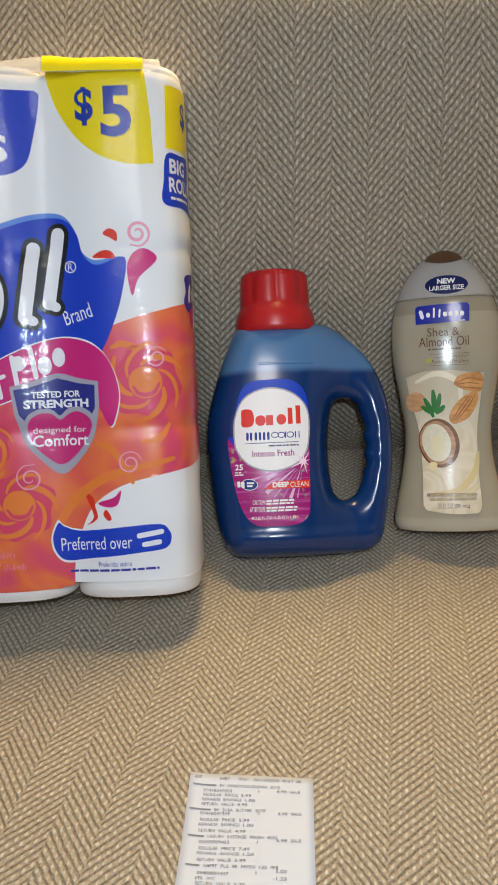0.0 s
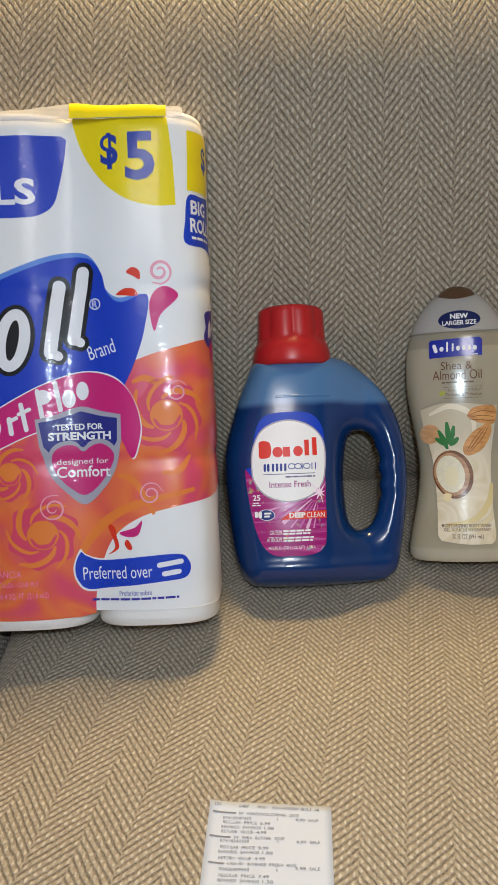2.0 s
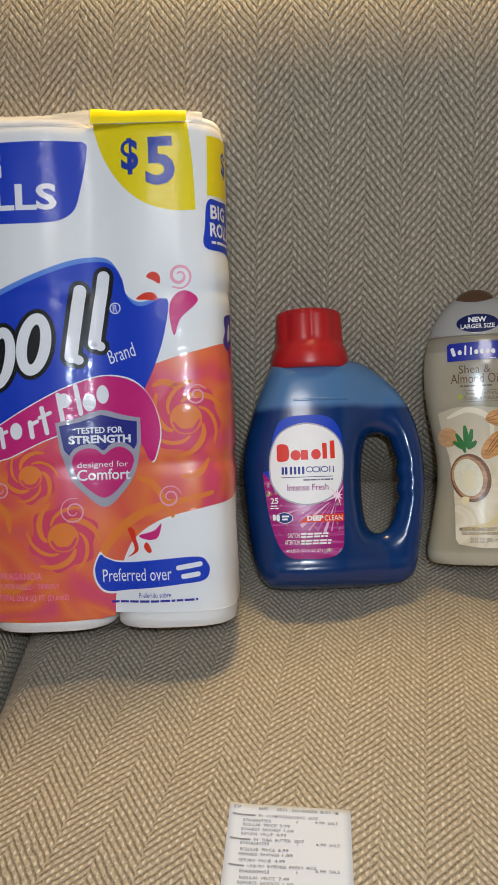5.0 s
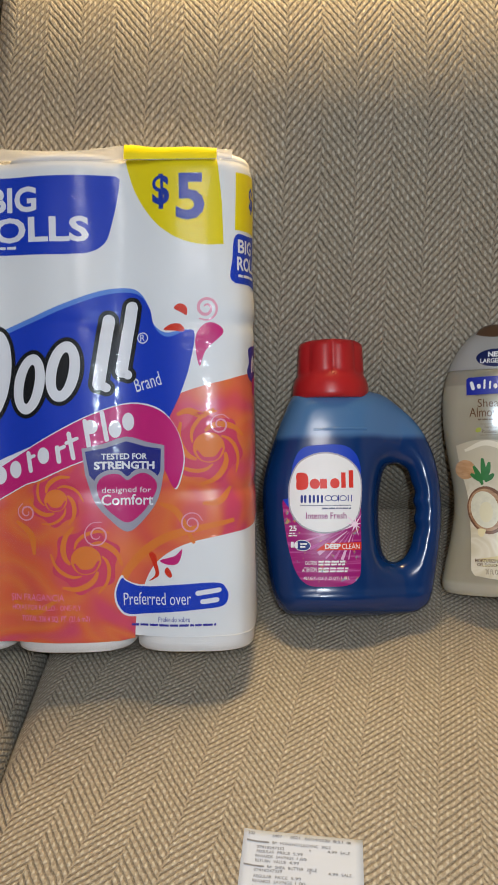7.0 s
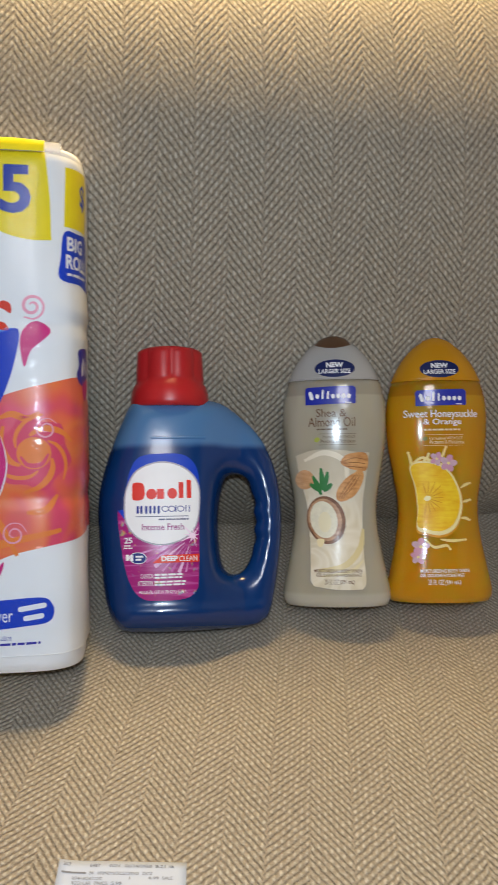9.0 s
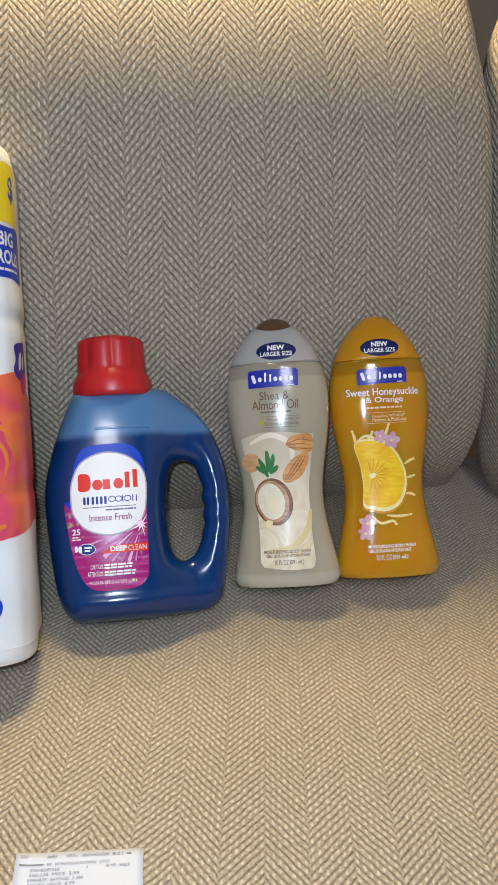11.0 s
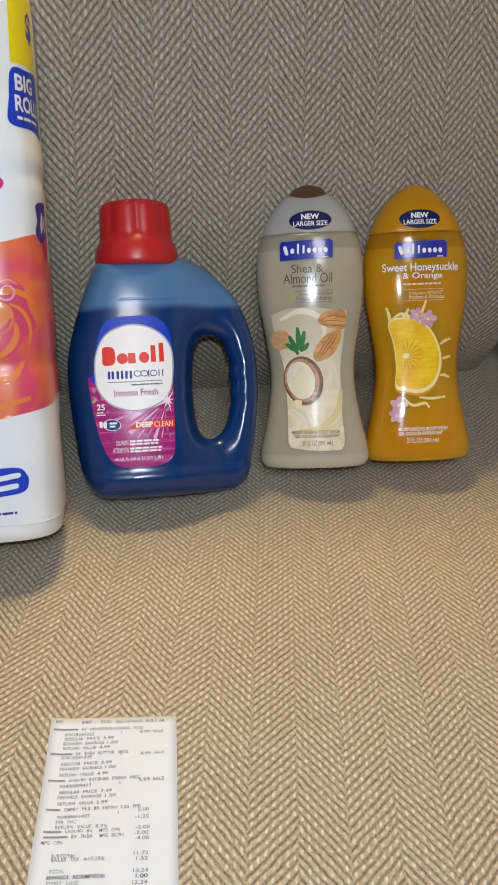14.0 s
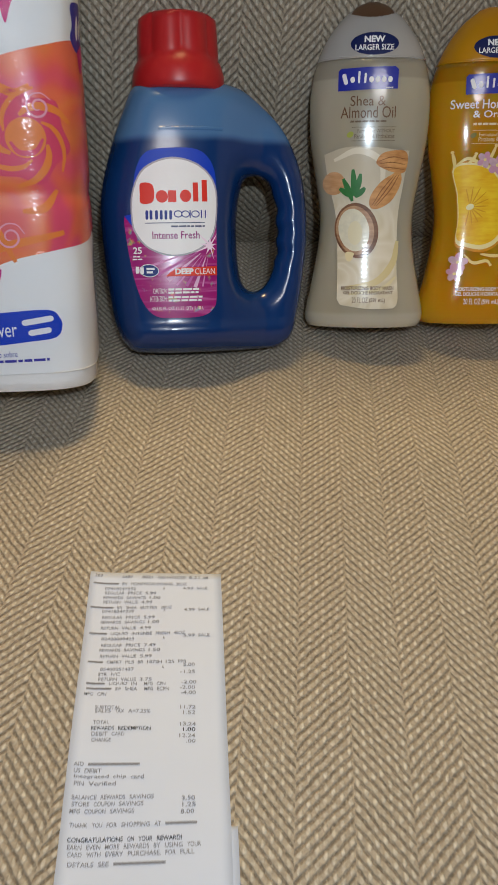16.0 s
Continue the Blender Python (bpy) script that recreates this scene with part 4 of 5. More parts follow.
printed("logo_mark", logo_red(), ink("logo_red_print", "dc2a12"), label, layer=5, label="red logo shapes", **onJ)
name1 = merge(capsule(*(-32.8, 126.5), *(-32.9, 122.0), 1.0), capsule(*(-29.9, 126.5), *(-30.0, 122.0), 1.0), capsule(*(-26.0, 126.5), *(-26.1, 121.9), 1.0), capsule(*(-22.7, 126.5), *(-22.7, 121.9), 1.0), capsule(*(-19.3, 126.4), *(-19.4, 121.9), 1.0), capsule(*(-15.9, 126.4), *(-16.0, 121.8), 1.0))
name2 = merge(ring(*(-10.6, 124.7), 3.1, 2.5, 0.7), ring(*(-5.3, 124.6), 3.1, 2.5, 0.7), ring(*(1.9, 124.6), 3.1, 2.5, 0.7), capsule(*(-1.9, 127.0), *(-2.0, 122.2), 0.4), capsule(*(6.3, 127.0), *(6.2, 122.2), 0.4), capsule(*(9.2, 126.9), *(9.1, 122.1), 0.4))
printed("line_name_mark", merge(name1, name2), ink("indigo_name_print", "1d2c8c"), label, layer=5, **onJ)
printed("rule", merge(bar(*(-34.4, 8.5, 118.3, 118.9)), bars(*(-16.1, 8.5, 115.5, 116.7), seed=2)), ink("grey_rule_print", "5a5f80"), label, layer=5, **onJ)
printed("scent_lettering", words("Intense Fresh", *(-29.6, 4.5, 107.4, 112.7), bold=0.012), ink("scent_purple_print", "93307e"), label, layer=5, **onJ)
star, STAR = [], (12.0, 102.5)
for k in range(18):
    a, r = 2 * math.pi * k / 18 + 0.15, (11.0 if k % 2 == 0 else 2.2) * (1.0 if k % 4 else 0.6)
    star.append((STAR[0] + r * math.cos(a) * (0.75 if math.cos(a) > 0 else 1.25), STAR[1] + r * math.sin(a)))
rays = []
for k, a in enumerate((3.45, 3.62, 3.80, 3.98, 4.15, 4.33, 4.50)):
    r0, r1, w = 9.0, (46, 44, 40, 38, 34, 32, 30)[k], 0.020 + 0.012 * (k % 3)
    rays.append(sharp([(STAR[0] + r * math.cos(a + d), STAR[1] + r * math.sin(a + d)) for r, d in ((r0, -w * 0.5), (r1, -w), (r1, w), (r0, w * 0.5))]))
for k, ray in enumerate(rays):
    for v in ray.verts:
        v.co.x, v.co.y = max(v.co.x, -46.0 + 0.10 * max(0.0, 95 - v.co.y)), max(v.co.y, 54.0)
    printed("ray", ray, ink("ray_print", ("d58ac4", "c05aa8", "e3b3d8")[k % 3]), label, layer=2, **onJ)
printed("starburst", sharp(star), ink("pale_star_print", "f3d9ee"), label, layer=5, **onJ)
printed("claim_band", sharp([(-21.5, 80.9),(-13.2, 87.0),(16.8, 87.7),(16.6, 81.1)]), RED, label, layer=5, **onJ)
printed("claim_lettering", merge(words("DEEP", *(-14.2, -0.8, 82.2, 86.5), bold=0.05), words("CLEAN", *(0.2, 15.1, 82.0, 86.3))), WHITE, label, layer=6, **onJ)
printed("dose_lettering", merge(words("25", *(-43.8, -37.5, 97.2, 102.0), bold=0.02), bars(*(-43.8, -37.6, 94.8, 95.8), seed=4), bars(*(-44.3, -36.6, 92.9, 93.8), seed=5)), WHITE, label, layer=5, **onJ)
printed("badge", disc(*(-32.9, 85.2), 7.0, 4.6, -4), ink("badge_blue_print", "1b2f7d"), label, layer=5, **onJ)
printed("badge_rim", ring(*(-32.9, 85.2), 7.0, 4.6, 0.5, -4), WHITE, label, layer=6, **onJ)
printed("badge_drawing", merge(bar(*(-42.5, -40.1, 83.4, 88.2)), bar(*(-39.2, -36.8, 82.9, 87.7)), bars(*(-34.8, -27.6, 85.7, 87.2), seed=6), bars(*(-34.8, -28.1, 83.3, 84.8), seed=9)), WHITE, label, layer=6, **onJ)
printed("caution_lettering", merge(words("CAUTION:", *(-30.7, -20.6, 68.7, 72.4)), words("ATTENTION:", *(-33.2, -20.8, 63.0, 66.8)), bars(*(-19.7, 4.7, 70.8, 72.3), seed=11), bars(*(-19.8, 3.7, 68.5, 69.9), seed=12),
        bars(*(-19.8, 5.5, 65.2, 66.6), seed=13), bars(*(-19.8, 4.5, 62.8, 64.2), seed=14), words("40 US FL OZ (1.25 QT) 1.18 L", *(-32.3, 6.3, 55.9, 59.1))), WHITE, label, layer=5, **onJ)
# moulded ridges under the shoulder
for z0, x0, x1 in ((0.1835, -0.022, 0.024),):
    bm = bmesh.new()
    path = [jug_surface(x, z0)[0] for x in np.linspace(x0, x1, 12)]
    rings = []
    for p in path:
        rings.append([bm.verts.new(p + Vector((0, 0.0006 - 0.0010 * math.sin(a), 0.0016 * math.cos(a)))) for a in np.linspace(0, math.pi, 6)])
    for a, b in zip(rings, rings[1:]):
        for i in range(5):
            bm.faces.new((a[i], a[i + 1], b[i + 1], b[i]))
    bmesh.ops.recalc_face_normals(bm, faces=bm.faces)
    part("moulded_ridge", bm, plain("blue_ridge_plastic", hexa("4a75a8"), 0.25), detergent)

# ---- body wash bottles ----
WIDE = spline([(0.0, 0.0450), (0.002, 0.0466), (0.010, 0.0478), (0.032, 0.0433), (0.055, 0.0388), (0.073, 0.0367), (0.090, 0.0368), (0.108, 0.0394), (0.140, 0.0445), (0.160, 0.0458),
               (0.178, 0.0452), (0.196, 0.0414), (0.212, 0.0346), (0.225, 0.0252), (0.233, 0.0160), (0.2375, 0.0080), (0.239, 0.0005)], 6)
FOOT, EXP = 0.024, 2.2


def wash_half(z):
    w = float(np.interp(z - FOOT, WIDE[:, 0], WIDE[:, 1]))
    return w, 0.0245 * min(1.0, (w / 0.046)) ** 0.8


def wash_surface(x, z):
    w, d = wash_half(z)
    y = d * (1 - min(abs(x) / w, 0.999) ** EXP) ** (1 / EXP)
    n = Vector((math.copysign((abs(x) / w) ** (EXP - 1) / w, x), -max(y / d, 1e-3) ** (EXP - 1) / d, 0)).normalized()
    return Vector((x, 0.0245 - y, z)), n


def wash_loft(z0, z1, grow=0.0, rows=40, n=72):
    bm = bmesh.new()
    rings = []
    for z in np.linspace(z0, z1, rows):
        w, d = wash_half(z)
        w, d = max(w + grow, 0.0004), max(d + grow, 0.0004)
        loop = []
        for i in range(n):
            a = 2 * math.pi * i / n
            c, s = math.cos(a), math.sin(a)
            loop.append(bm.verts.new((w * math.copysign(abs(c) ** (2 / EXP), c), 0.0245 + d * math.copysign(abs(s) ** (2 / EXP), s), z)))
        rings.append(loop)
    for a, b in zip(rings, rings[1:]):
        for i in range(n):
            bm.faces.new((a[i], a[(i + 1) % n], b[(i + 1) % n], b[i]))
    bm.faces.new(rings[0])
    bm.faces.new(rings[-1])
    bmesh.ops.recalc_face_normals(bm, faces=bm.faces)
    return bm


def wash_bottle(m, label, body_mat, cap_mat, lid_mat, lid_label):
    th = thing("body_wash_bottle", m, label, "body wash", "body wash bottles on the sofa")
    body = part("bottle_body", wash_loft(FOOT, 0.2225), body_mat, th)
    cap = part("flip_cap", wash_loft(0.2225, 0.2628, 0.0002, 26), cap_mat, th)
    lid = bmesh.new()
    # thumb recess and lid along the top of the cap
    n, rows = 20, []
    for k in range(8):
        t = k / 7
        rows.append([])
        for i in range(n + 1):
            x = (-0.0155 + 0.031 * i / n) * (1 - 0.28 * t * t)
            z = 0.2505 + 0.0125 * (1 - (abs(x) / 0.020) ** 2.4) * t + 0.0032 * (1 - t) * (abs(x) / 0.0155) ** 2
            p, nn = wash_surface(x, min(z, 0.2622))
            rows[-1].append(lid.verts.new(p + nn * 0.0006 + Vector((0, 0, 0.0004 * t))))
    for a, b in zip(rows, rows[1:]):
        for i in range(n):
            lid.faces.new((a[i], a[i + 1], b[i + 1], b[i]))
    bmesh.ops.recalc_face_normals(lid, faces=lid.faces)
    part("thumb_tab", lid, lid_mat, cap, lid_label)
    w, d = wash_half(0.2225)
    seam = bmesh.new()
    loops = []
    for dz, g in ((-0.0006, 0.0001), (-0.0003, 0.0006), (0.0003, 0.0006), (0.0006, 0.0001)):
        loops.append([seam.verts.new(((w + g) * math.copysign(abs(math.cos(a)) ** (2 / EXP), math.cos(a)), 0.0245 + (d + g) * math.copysign(abs(math.sin(a)) ** (2 / EXP), math.sin(a)), 0.2225 + dz))
                      for a in np.linspace(0, 2 * math.pi, 73)[:-1]])
    for a, b in zip(loops, loops[1:]):
        for i in range(72):
            seam.faces.new((a[i], a[(i + 1) % 72], b[(i + 1) % 72], b[i]))
    part("cap_seam", seam, cap_mat, cap)
    return th, body, cap


def pearl(name, one, two, rough, trans, coat=0.6, ripple=0.35, deep=0.0, tint=(1.0, 0.9, 0.7), gap=None, base=None):
    m = Mat(name)
    c = m.coords()
    mp = m.node("ShaderNodeMapping")
    mp.inputs["Scale"].default_value = (30, 30, 9)
    m.put(mp.inputs[0], c)
    colour = m.mix(m.noise(1.0, 3, mp.outputs[0]), one, two)
    if gap:
        # air above the liquid, thick clear plastic under it
        z = m.node("ShaderNodeSeparateXYZ")
        m.put(z.inputs[0], c)
        for shade, lo, hi in ((gap, 0.2075, 0.2095), (base, 0.037, 0.033)):
            f = m.node("ShaderNodeMapRange", interpolation_type="SMOOTHSTEP")
            m.put(f.inputs[0], z.outputs[2])
            f.inputs[1].default_value, f.inputs[2].default_value = min(lo, hi), max(lo, hi)
            f.inputs[3].default_value, f.inputs[4].default_value = (0.0, 1.0) if hi > lo else (1.0, 0.0)
            colour = m.mix(m.math("MULTIPLY", f.outputs[0], 0.55), colour, shade)
    m.set(Base_Color=colour, Roughness=rough, Transmission_Weight=trans, IOR=1.36)
    m.b.inputs["Coat Weight"].default_value = coat
    m.b.inputs["Subsurface Weight"].default_value, m.b.inputs["Subsurface Scale"].default_value = (1.0 if deep else 0.0), deep
    m.b.inputs["Subsurface Radius"].default_value = tint
    m.b.inputs["Coat Roughness"].default_value = 0.1
    # the blown wall ripples slightly from top to bottom
    wave = m.node("ShaderNodeMapping")
    wave.inputs["Scale"].default_value = (8, 8, 110)
    m.put(wave.inputs[0], c)
    m.bump(m.noise(1.0, 2, wave.outputs[0]), ripple, 0.0012)
    return m.m


PEARL = pearl("pearl_cream_bottle", hexa("b9b09c"), hexa("dcd3be"), 0.2, 0.30, ripple=0.12, deep=0.012, gap=hexa("a39c90"), base=hexa("e2dccd"))
PEARL_CAP = pearl("pearl_grey_cap", hexa("aeaaa5"), hexa("c0bcb8"), 0.26, 0.2, ripple=0.1)
# The wide contrast of the two ambers paints caustic-like bright streaks into the colour.
HONEY = pearl("amber_bottle", hexa("ec9c00"), hexa("ffd038"), 0.03, 0.50, ripple=0.15, deep=0.02, tint=(1.0, 0.5, 0.1), gap=hexa("b87a10"), base=hexa("f6b630"))
HONEY_CAP = pearl("amber_cap", hexa("d8940c"), hexa("eca820"), 0.2, 0.35, ripple=0.1)
LID_BROWN = plain("brown_lid_plastic", hexa("5a3f2c"), 0.3)

shea, shea_body, shea_cap = wash_bottle(pose(0.2165, 0.570, 0, -24.5) @ pose(0, 0, 0, 0, 0, -16), "pearly cream body wash bottle with brown lid, leaning on sofa", PEARL, PEARL_CAP, LID_BROWN, "glossy brown thumb tab")
honey, honey_body, honey_cap = wash_bottle(pose(0.316, 0.570, 0, -24.5) @ pose(0, 0, 0, 0, 0, -9), "amber body wash bottle with orange slice print, leaning on sofa", HONEY, HONEY_CAP, HONEY_CAP, "")


def wash_print(name, bm, mat, parent, layer=1, label=""):
    return printed(name, bm, mat, parent, wash_surface, layer, 3.0, label)


def common_print(body, cap, S, tint):
    """The marks that both bottles carry."""
    wash_print("size_badge", disc(*S["badge"], 17.5, 8.0), NAVY, cap, 3)
    bx, bz = S["badge"]
    wash_print("badge_lettering", merge(words("NEW", bx - 7.5, bx + 7.5, bz + 0.8, bz + 5.4, bold=0.04), words("LARGER SIZE", bx - 14, bx + 14, bz - 4.6, bz - 0.6, bold=0.015)), WHITE, cap, 4)
    x0, x1, z0, z1 = S["box"]
    t = 1.5
    wash_print("logo_box", sharp([(x0, z0), (x0 + 20, z0 + 0.6), (x1, z0 + 1.0), (x1 + 0.4, z1 - 1.6), (x1 - 2, z1 + 0.4), (x0 + 20, z1), (x0 + 1.8, z1 - 0.6), (x0, z1 - 2.4)]), ink("logo_box_print", "1d2a9e"), body, 3, "blue logo box")
    mid, w = (z0 + z1) / 2 + 0.2, (x1 - x0)
    shapes = [capsule(x0 + 0.10 * w, mid + 2.2, x0 + 0.13 * w, mid - 2.4, 1.5)]
    for k, (h, r) in enumerate(((2.0, 1.5), (4.6, 0.8), (3.6, 0.8), (2.0, 1.5), (2.0, 1.5), (2.0, 1.5), (2.0, 1.5))):
        xx = x0 + w * (0.24 + 0.105 * k)
        shapes.append(disc(xx, mid - 0.7, r + 0.2, 2.1) if r > 1 else capsule(xx, mid - 2.4, xx + 0.3, mid - 2.4 + h * 1.5, r))
    wash_print("logo_mark", merge(*shapes, bar(x1 - 0.2 * w, x1 - 0.08 * w, z0 + 1.4, z0 + 2.2)), WHITE, body, 4)


A_PLACE = {"badge": (1.7, 231.8), "box": ((-24.2, 201.2)[0], (19.4, 200.5)[0], (-1.1, 199.4)[1], (-0.4, 215.5)[1])}
common_print(shea_body, shea_cap, A_PLACE, BROWN)
wash_print("scent_lettering", merge(words("Shea &", *(-14.9, 11.1, 188.9, 195.9)), words("Almond Oil", *(-21.9, 18.6, 180.4, 188.5))), BROWN, shea_body, 3)
wash_print("small_print", merge(bars(*(-14.6, 11.9, 177.4, 178.7), seed=21), words("Formulated WITHOUT", *(-9.2, 18.6, 170.2, 172.6)), words("Parabens & Phthalates", *(-11.4, 18.4, 166.2, 169.2)), bar(*(-13.2, 19.2, 173.9, 174.2)), bar(*(-13.6, 18.8, 164.4, 164.7))), ink("umber_small_print", "6f5c48"), shea_body, 3)
wash_print("leaf_mark", disc(*(-14.5, 169.0), 2.6, 2.0, 30), ink("lime_print", "a9b04a"), shea_body, 3)


def creamy():
    """Pale cream print that fades upwards into the colour of the bottle."""
    m = Mat("cream_picture_print")
    c = m.coords()
    z = m.node("ShaderNodeSeparateXYZ")
    m.put(z.inputs[0], c)
    w = m.node("ShaderNodeTexNoise")
    w.inputs["Scale"].default_value, w.inputs["Detail"].default_value, w.inputs["Distortion"].default_value = 26, 1.5, 2.2
    m.put(w.inputs["Vector"], c)
    f = m.node("ShaderNodeMapRange", interpolation_type="SMOOTHSTEP")
    m.put(f.inputs[0], m.math("MULTIPLY_ADD", w.outputs["Fac"], 0.03, z.outputs[2]))
    f.inputs[1].default_value, f.inputs[2].default_value = 0.12, 0.17
    low = m.ramp(w.outputs["Fac"], [(0.38, hexa("d9ccb0")), (0.5, hexa("e6dcc8")), (0.62, hexa("dfd3bb"))])
    m.set(Base_Color=m.mix(f.outputs[0], low, hexa("c8bca4")), Roughness=0.4, Specular_IOR_Level=0.25)
    return m.m


panel = wash_print("picture_panel", outline([list(spline([(-33.7, 155.3),(-17.9, 160.1),(2.2, 160.2),(22.0, 157.9),(30.4, 157.5)],4)) + list(spline([(26.9, 133.6),(23.8, 108.6),(24.3, 73.6),(26.2, 48.8),(25.4, 42.0)],4)) + list(spline([(22.8, 39.2),(1.9, 39.0),(-19.0, 41.9)],3)) + list(spline([(-21.8, 46.3),(-21.8, 75.1),(-24.0, 110.3),(-30.5, 135.9)],4))]), creamy(), shea_body, 1, "cream picture panel with nuts")
wash_print("cream_swirl", stroke([(-26.1, 150.9),(-7.9, 157.7),(9.2, 149.4),(10.8, 129.3)], 5), ink("pale_cream_print", "e9dfca"), panel, 2)
wash_print("cream_swirl", stroke([(-14.9, 55.2),(7.8, 59.6),(20.8, 73.8),(24.0, 91.0)], 5.5), ink("pale_gold_print", "dcca96"), panel, 2)
wash_print("cream_swirl", stroke([(-12.6, 50.2),(12.5, 54.5),(23.8, 63.7)], 3), ink("pale_gold_print", "e6d8ac"), panel, 2)
ALMOND, ALMOND_DARK = grainy("almond_print", "dda468", "a86a38"), ink("almond_skin_print", "a2683c", 0.4, 0.45, 260)
wash_print("nut", disc(*(-25.9, 134.2), 8.5, 8.5), grainy("tan_nut_print", "dcae84", "b98658"), panel, 2)
wash_print("almond", blob([(5.7, 149.6),(12.0, 156.3),(27.9, 156.6),(27.8, 142.6),(18.8, 142.0),(9.5, 145.4)]), ALMOND, panel, 3)
wash_print("almond", blob([(23.3, 142.8),(25.0, 134.7),(18.4, 121.4),(8.1, 115.3),(2.2, 116.6),(2.1, 124.6),(9.0, 134.4),(17.2, 140.0)]), ALMOND, panel, 4)
for off in (-0.35, 0.0, 0.35):
    wash_print("almond_grain", stroke([((21.2, 139.9)[0] + off * 5, (21.2, 139.9)[1]), ((13.8, 129.2)[0] + off * 9, (13.8, 129.2)[1]), ((5.2, 117.5)[0] + off * 5, (5.2, 117.5)[1])], 0.7), ALMOND_DARK, panel, 5)
    wash_print("almond_grain", stroke([((8.1, 148.0)[0], (8.1, 148.0)[1] + off * 6), ((17.6, 149.0)[0], (17.6, 149.0)[1] + off * 11), ((27.0, 147.6)[0], (27.0, 147.6)[1] + off * 11)], 0.7), ALMOND_DARK, panel, 5)
LEAF = ink("leaf_green_print", "3f8a4a", 0.4, 0.45, 260)
for a, b in (((-11.5, 121.1), (-18.9, 137.5)), ((-11.0, 125.1), (-11.6, 144.3)), ((-10.0, 125.1), (-5.7, 141.0)), ((-12.5, 124.2), (-21.4, 130.5)), ((-9.5, 124.1), (-2.2, 130.8))):
    wash_print("leaf", stroke([a, ((a[0] + b[0]) / 2 + 0.5, (a[1] + b[1]) / 2), b], 4.4), LEAF, panel, 4)
wash_print("shell", disc(-7.6, 99.0, 16.6, 21.0, 12), grainy("shell_brown_print", "8a6044", "5e3a28"), panel, 5)
wash_print("shell", disc(-8.6, 99.2, 14.4, 18.6, 12), grainy("shell_light_print", "c49c78", "96684a"), panel, 6)
wash_print("nut_butter", disc(-9.6, 99.4, 11.6, 16.2, 12), ink("butter_print", "f3ecd4", 0.4, 0.3, 260), panel, 7)
wash_print("butter_shade", disc(*(-8.7, 97.3), 5.5, 9.0), ink("butter_shade_print", "e9dfbd"), panel, 8)
wash_print("drip", blob([(-15.4, 82.5),(-9.3, 81.9),(-11.6, 75.9),(-15.1, 77.0)]), ink("drip_print", "eeddae"), panel, 8)
wash_print("kind_lettering", merge(words("MOISTURIZING BODY WASH", *(-18.4, 22.4, 53.6, 56.6), bold=0.02), words("GEL DOUCHE HYDRATANT", *(-16.6, 22.2, 50.2, 52.9), bold=0.02), words("20 FL OZ", *(-9.8, 2.7, 43.6, 48.0)), words("(591 mL)", *(3.7, 16.1, 43.2, 47.6), bold=0.02)), BROWN, panel, 4)

B_PLACE = {"badge": (-0.3, 232.3), "box": ((-22.8, 200.0)[0], (21.9, 199.2)[0], (-0.6, 198.5)[1], (0.3, 213.4)[1])}
common_print(honey_body, honey_cap, B_PLACE, WHITE)
wash_print("scent_lettering", merge(words("Sweet Honeysuckle", *(-33.0, 32.5, 186.4, 195.2), bold=0.01), words("& Orange", *(-16.5, 17.4, 180.5, 187.2), bold=0.01)), WHITE, honey_body, 3)
wash_print("small_print", merge(bars(*(-15.9, 16.1, 176.7, 178.2), seed=31), words("Formulated WITHOUT", *(-11.1, 18.4, 168.6, 171.1)), words("Parabens & Phthalates", *(-11.2, 19.4, 164.9, 168.1)), bar(*(-16.0, 19.0, 172.8, 173.1)), bar(*(-16.4, 18.7, 163.3, 163.6))), ink("pale_small_print", "e9dcb4"), honey_body, 3)
wash_print("leaf_mark", disc(*(-15.2, 169.4), 2.4, 1.8, 30), ink("olive_print", "7d7a20"), honey_body, 3)
rind = [(-28.7, 146.9),(-12.8, 150.3),(4.9, 142.9),(16.0, 124.4),(18.5, 106.2),(11.7, 88.6),(-1.2, 81.5),(-15.3, 83.6),(-23.0, 87.4),(-22.2, 105.3),(-24.4, 126.1)]
slice_ = wash_print("orange_slice", blob(rind, 5), ink("orange_rind_print", "eea51c", 0.4, 0.45, 260), honey_body, 2, "orange slice picture")
wash_print("pith", blob([(x * 0.965 - 0.3, 129 + (z - 129) * 0.955) for x, z in rind], 5), ink("pith_print", "f7e6a8"), slice_, 3)
wash_print("pulp", blob([(x * 0.90 - 1.2, 129 + (z - 129) * 0.88) for x, z in rind], 5), grainy("pulp_yellow_print", "f8d22c", "eaae08"), slice_, 4)
hub = (-13.3, 116.4)
for k in range(11):
    a = -1.75 + k * 0.36
    r = 20 - 4.5 * abs(math.cos(a + 0.6))
    wash_print("segment_line", stroke([(hub[0] + 2.5 * math.cos(a), hub[1] + 2.5 * math.sin(a)), (hub[0] + r * 0.55 * math.cos(a), hub[1] + r * 0.55 * math.sin(a)), (hub[0] + r * 0.85 * math.cos(a), hub[1] + r * 0.85 * math.sin(a))], 0.9), ink("pulp_line_print", "e0a008"), slice_, 5)
wash_print("slice_hub", disc(*hub, 3.0, 2.2, 20), ink("hub_print", "fbf0b8"), slice_, 6)
SPLASH = ink("splash_print", "f2dc92")
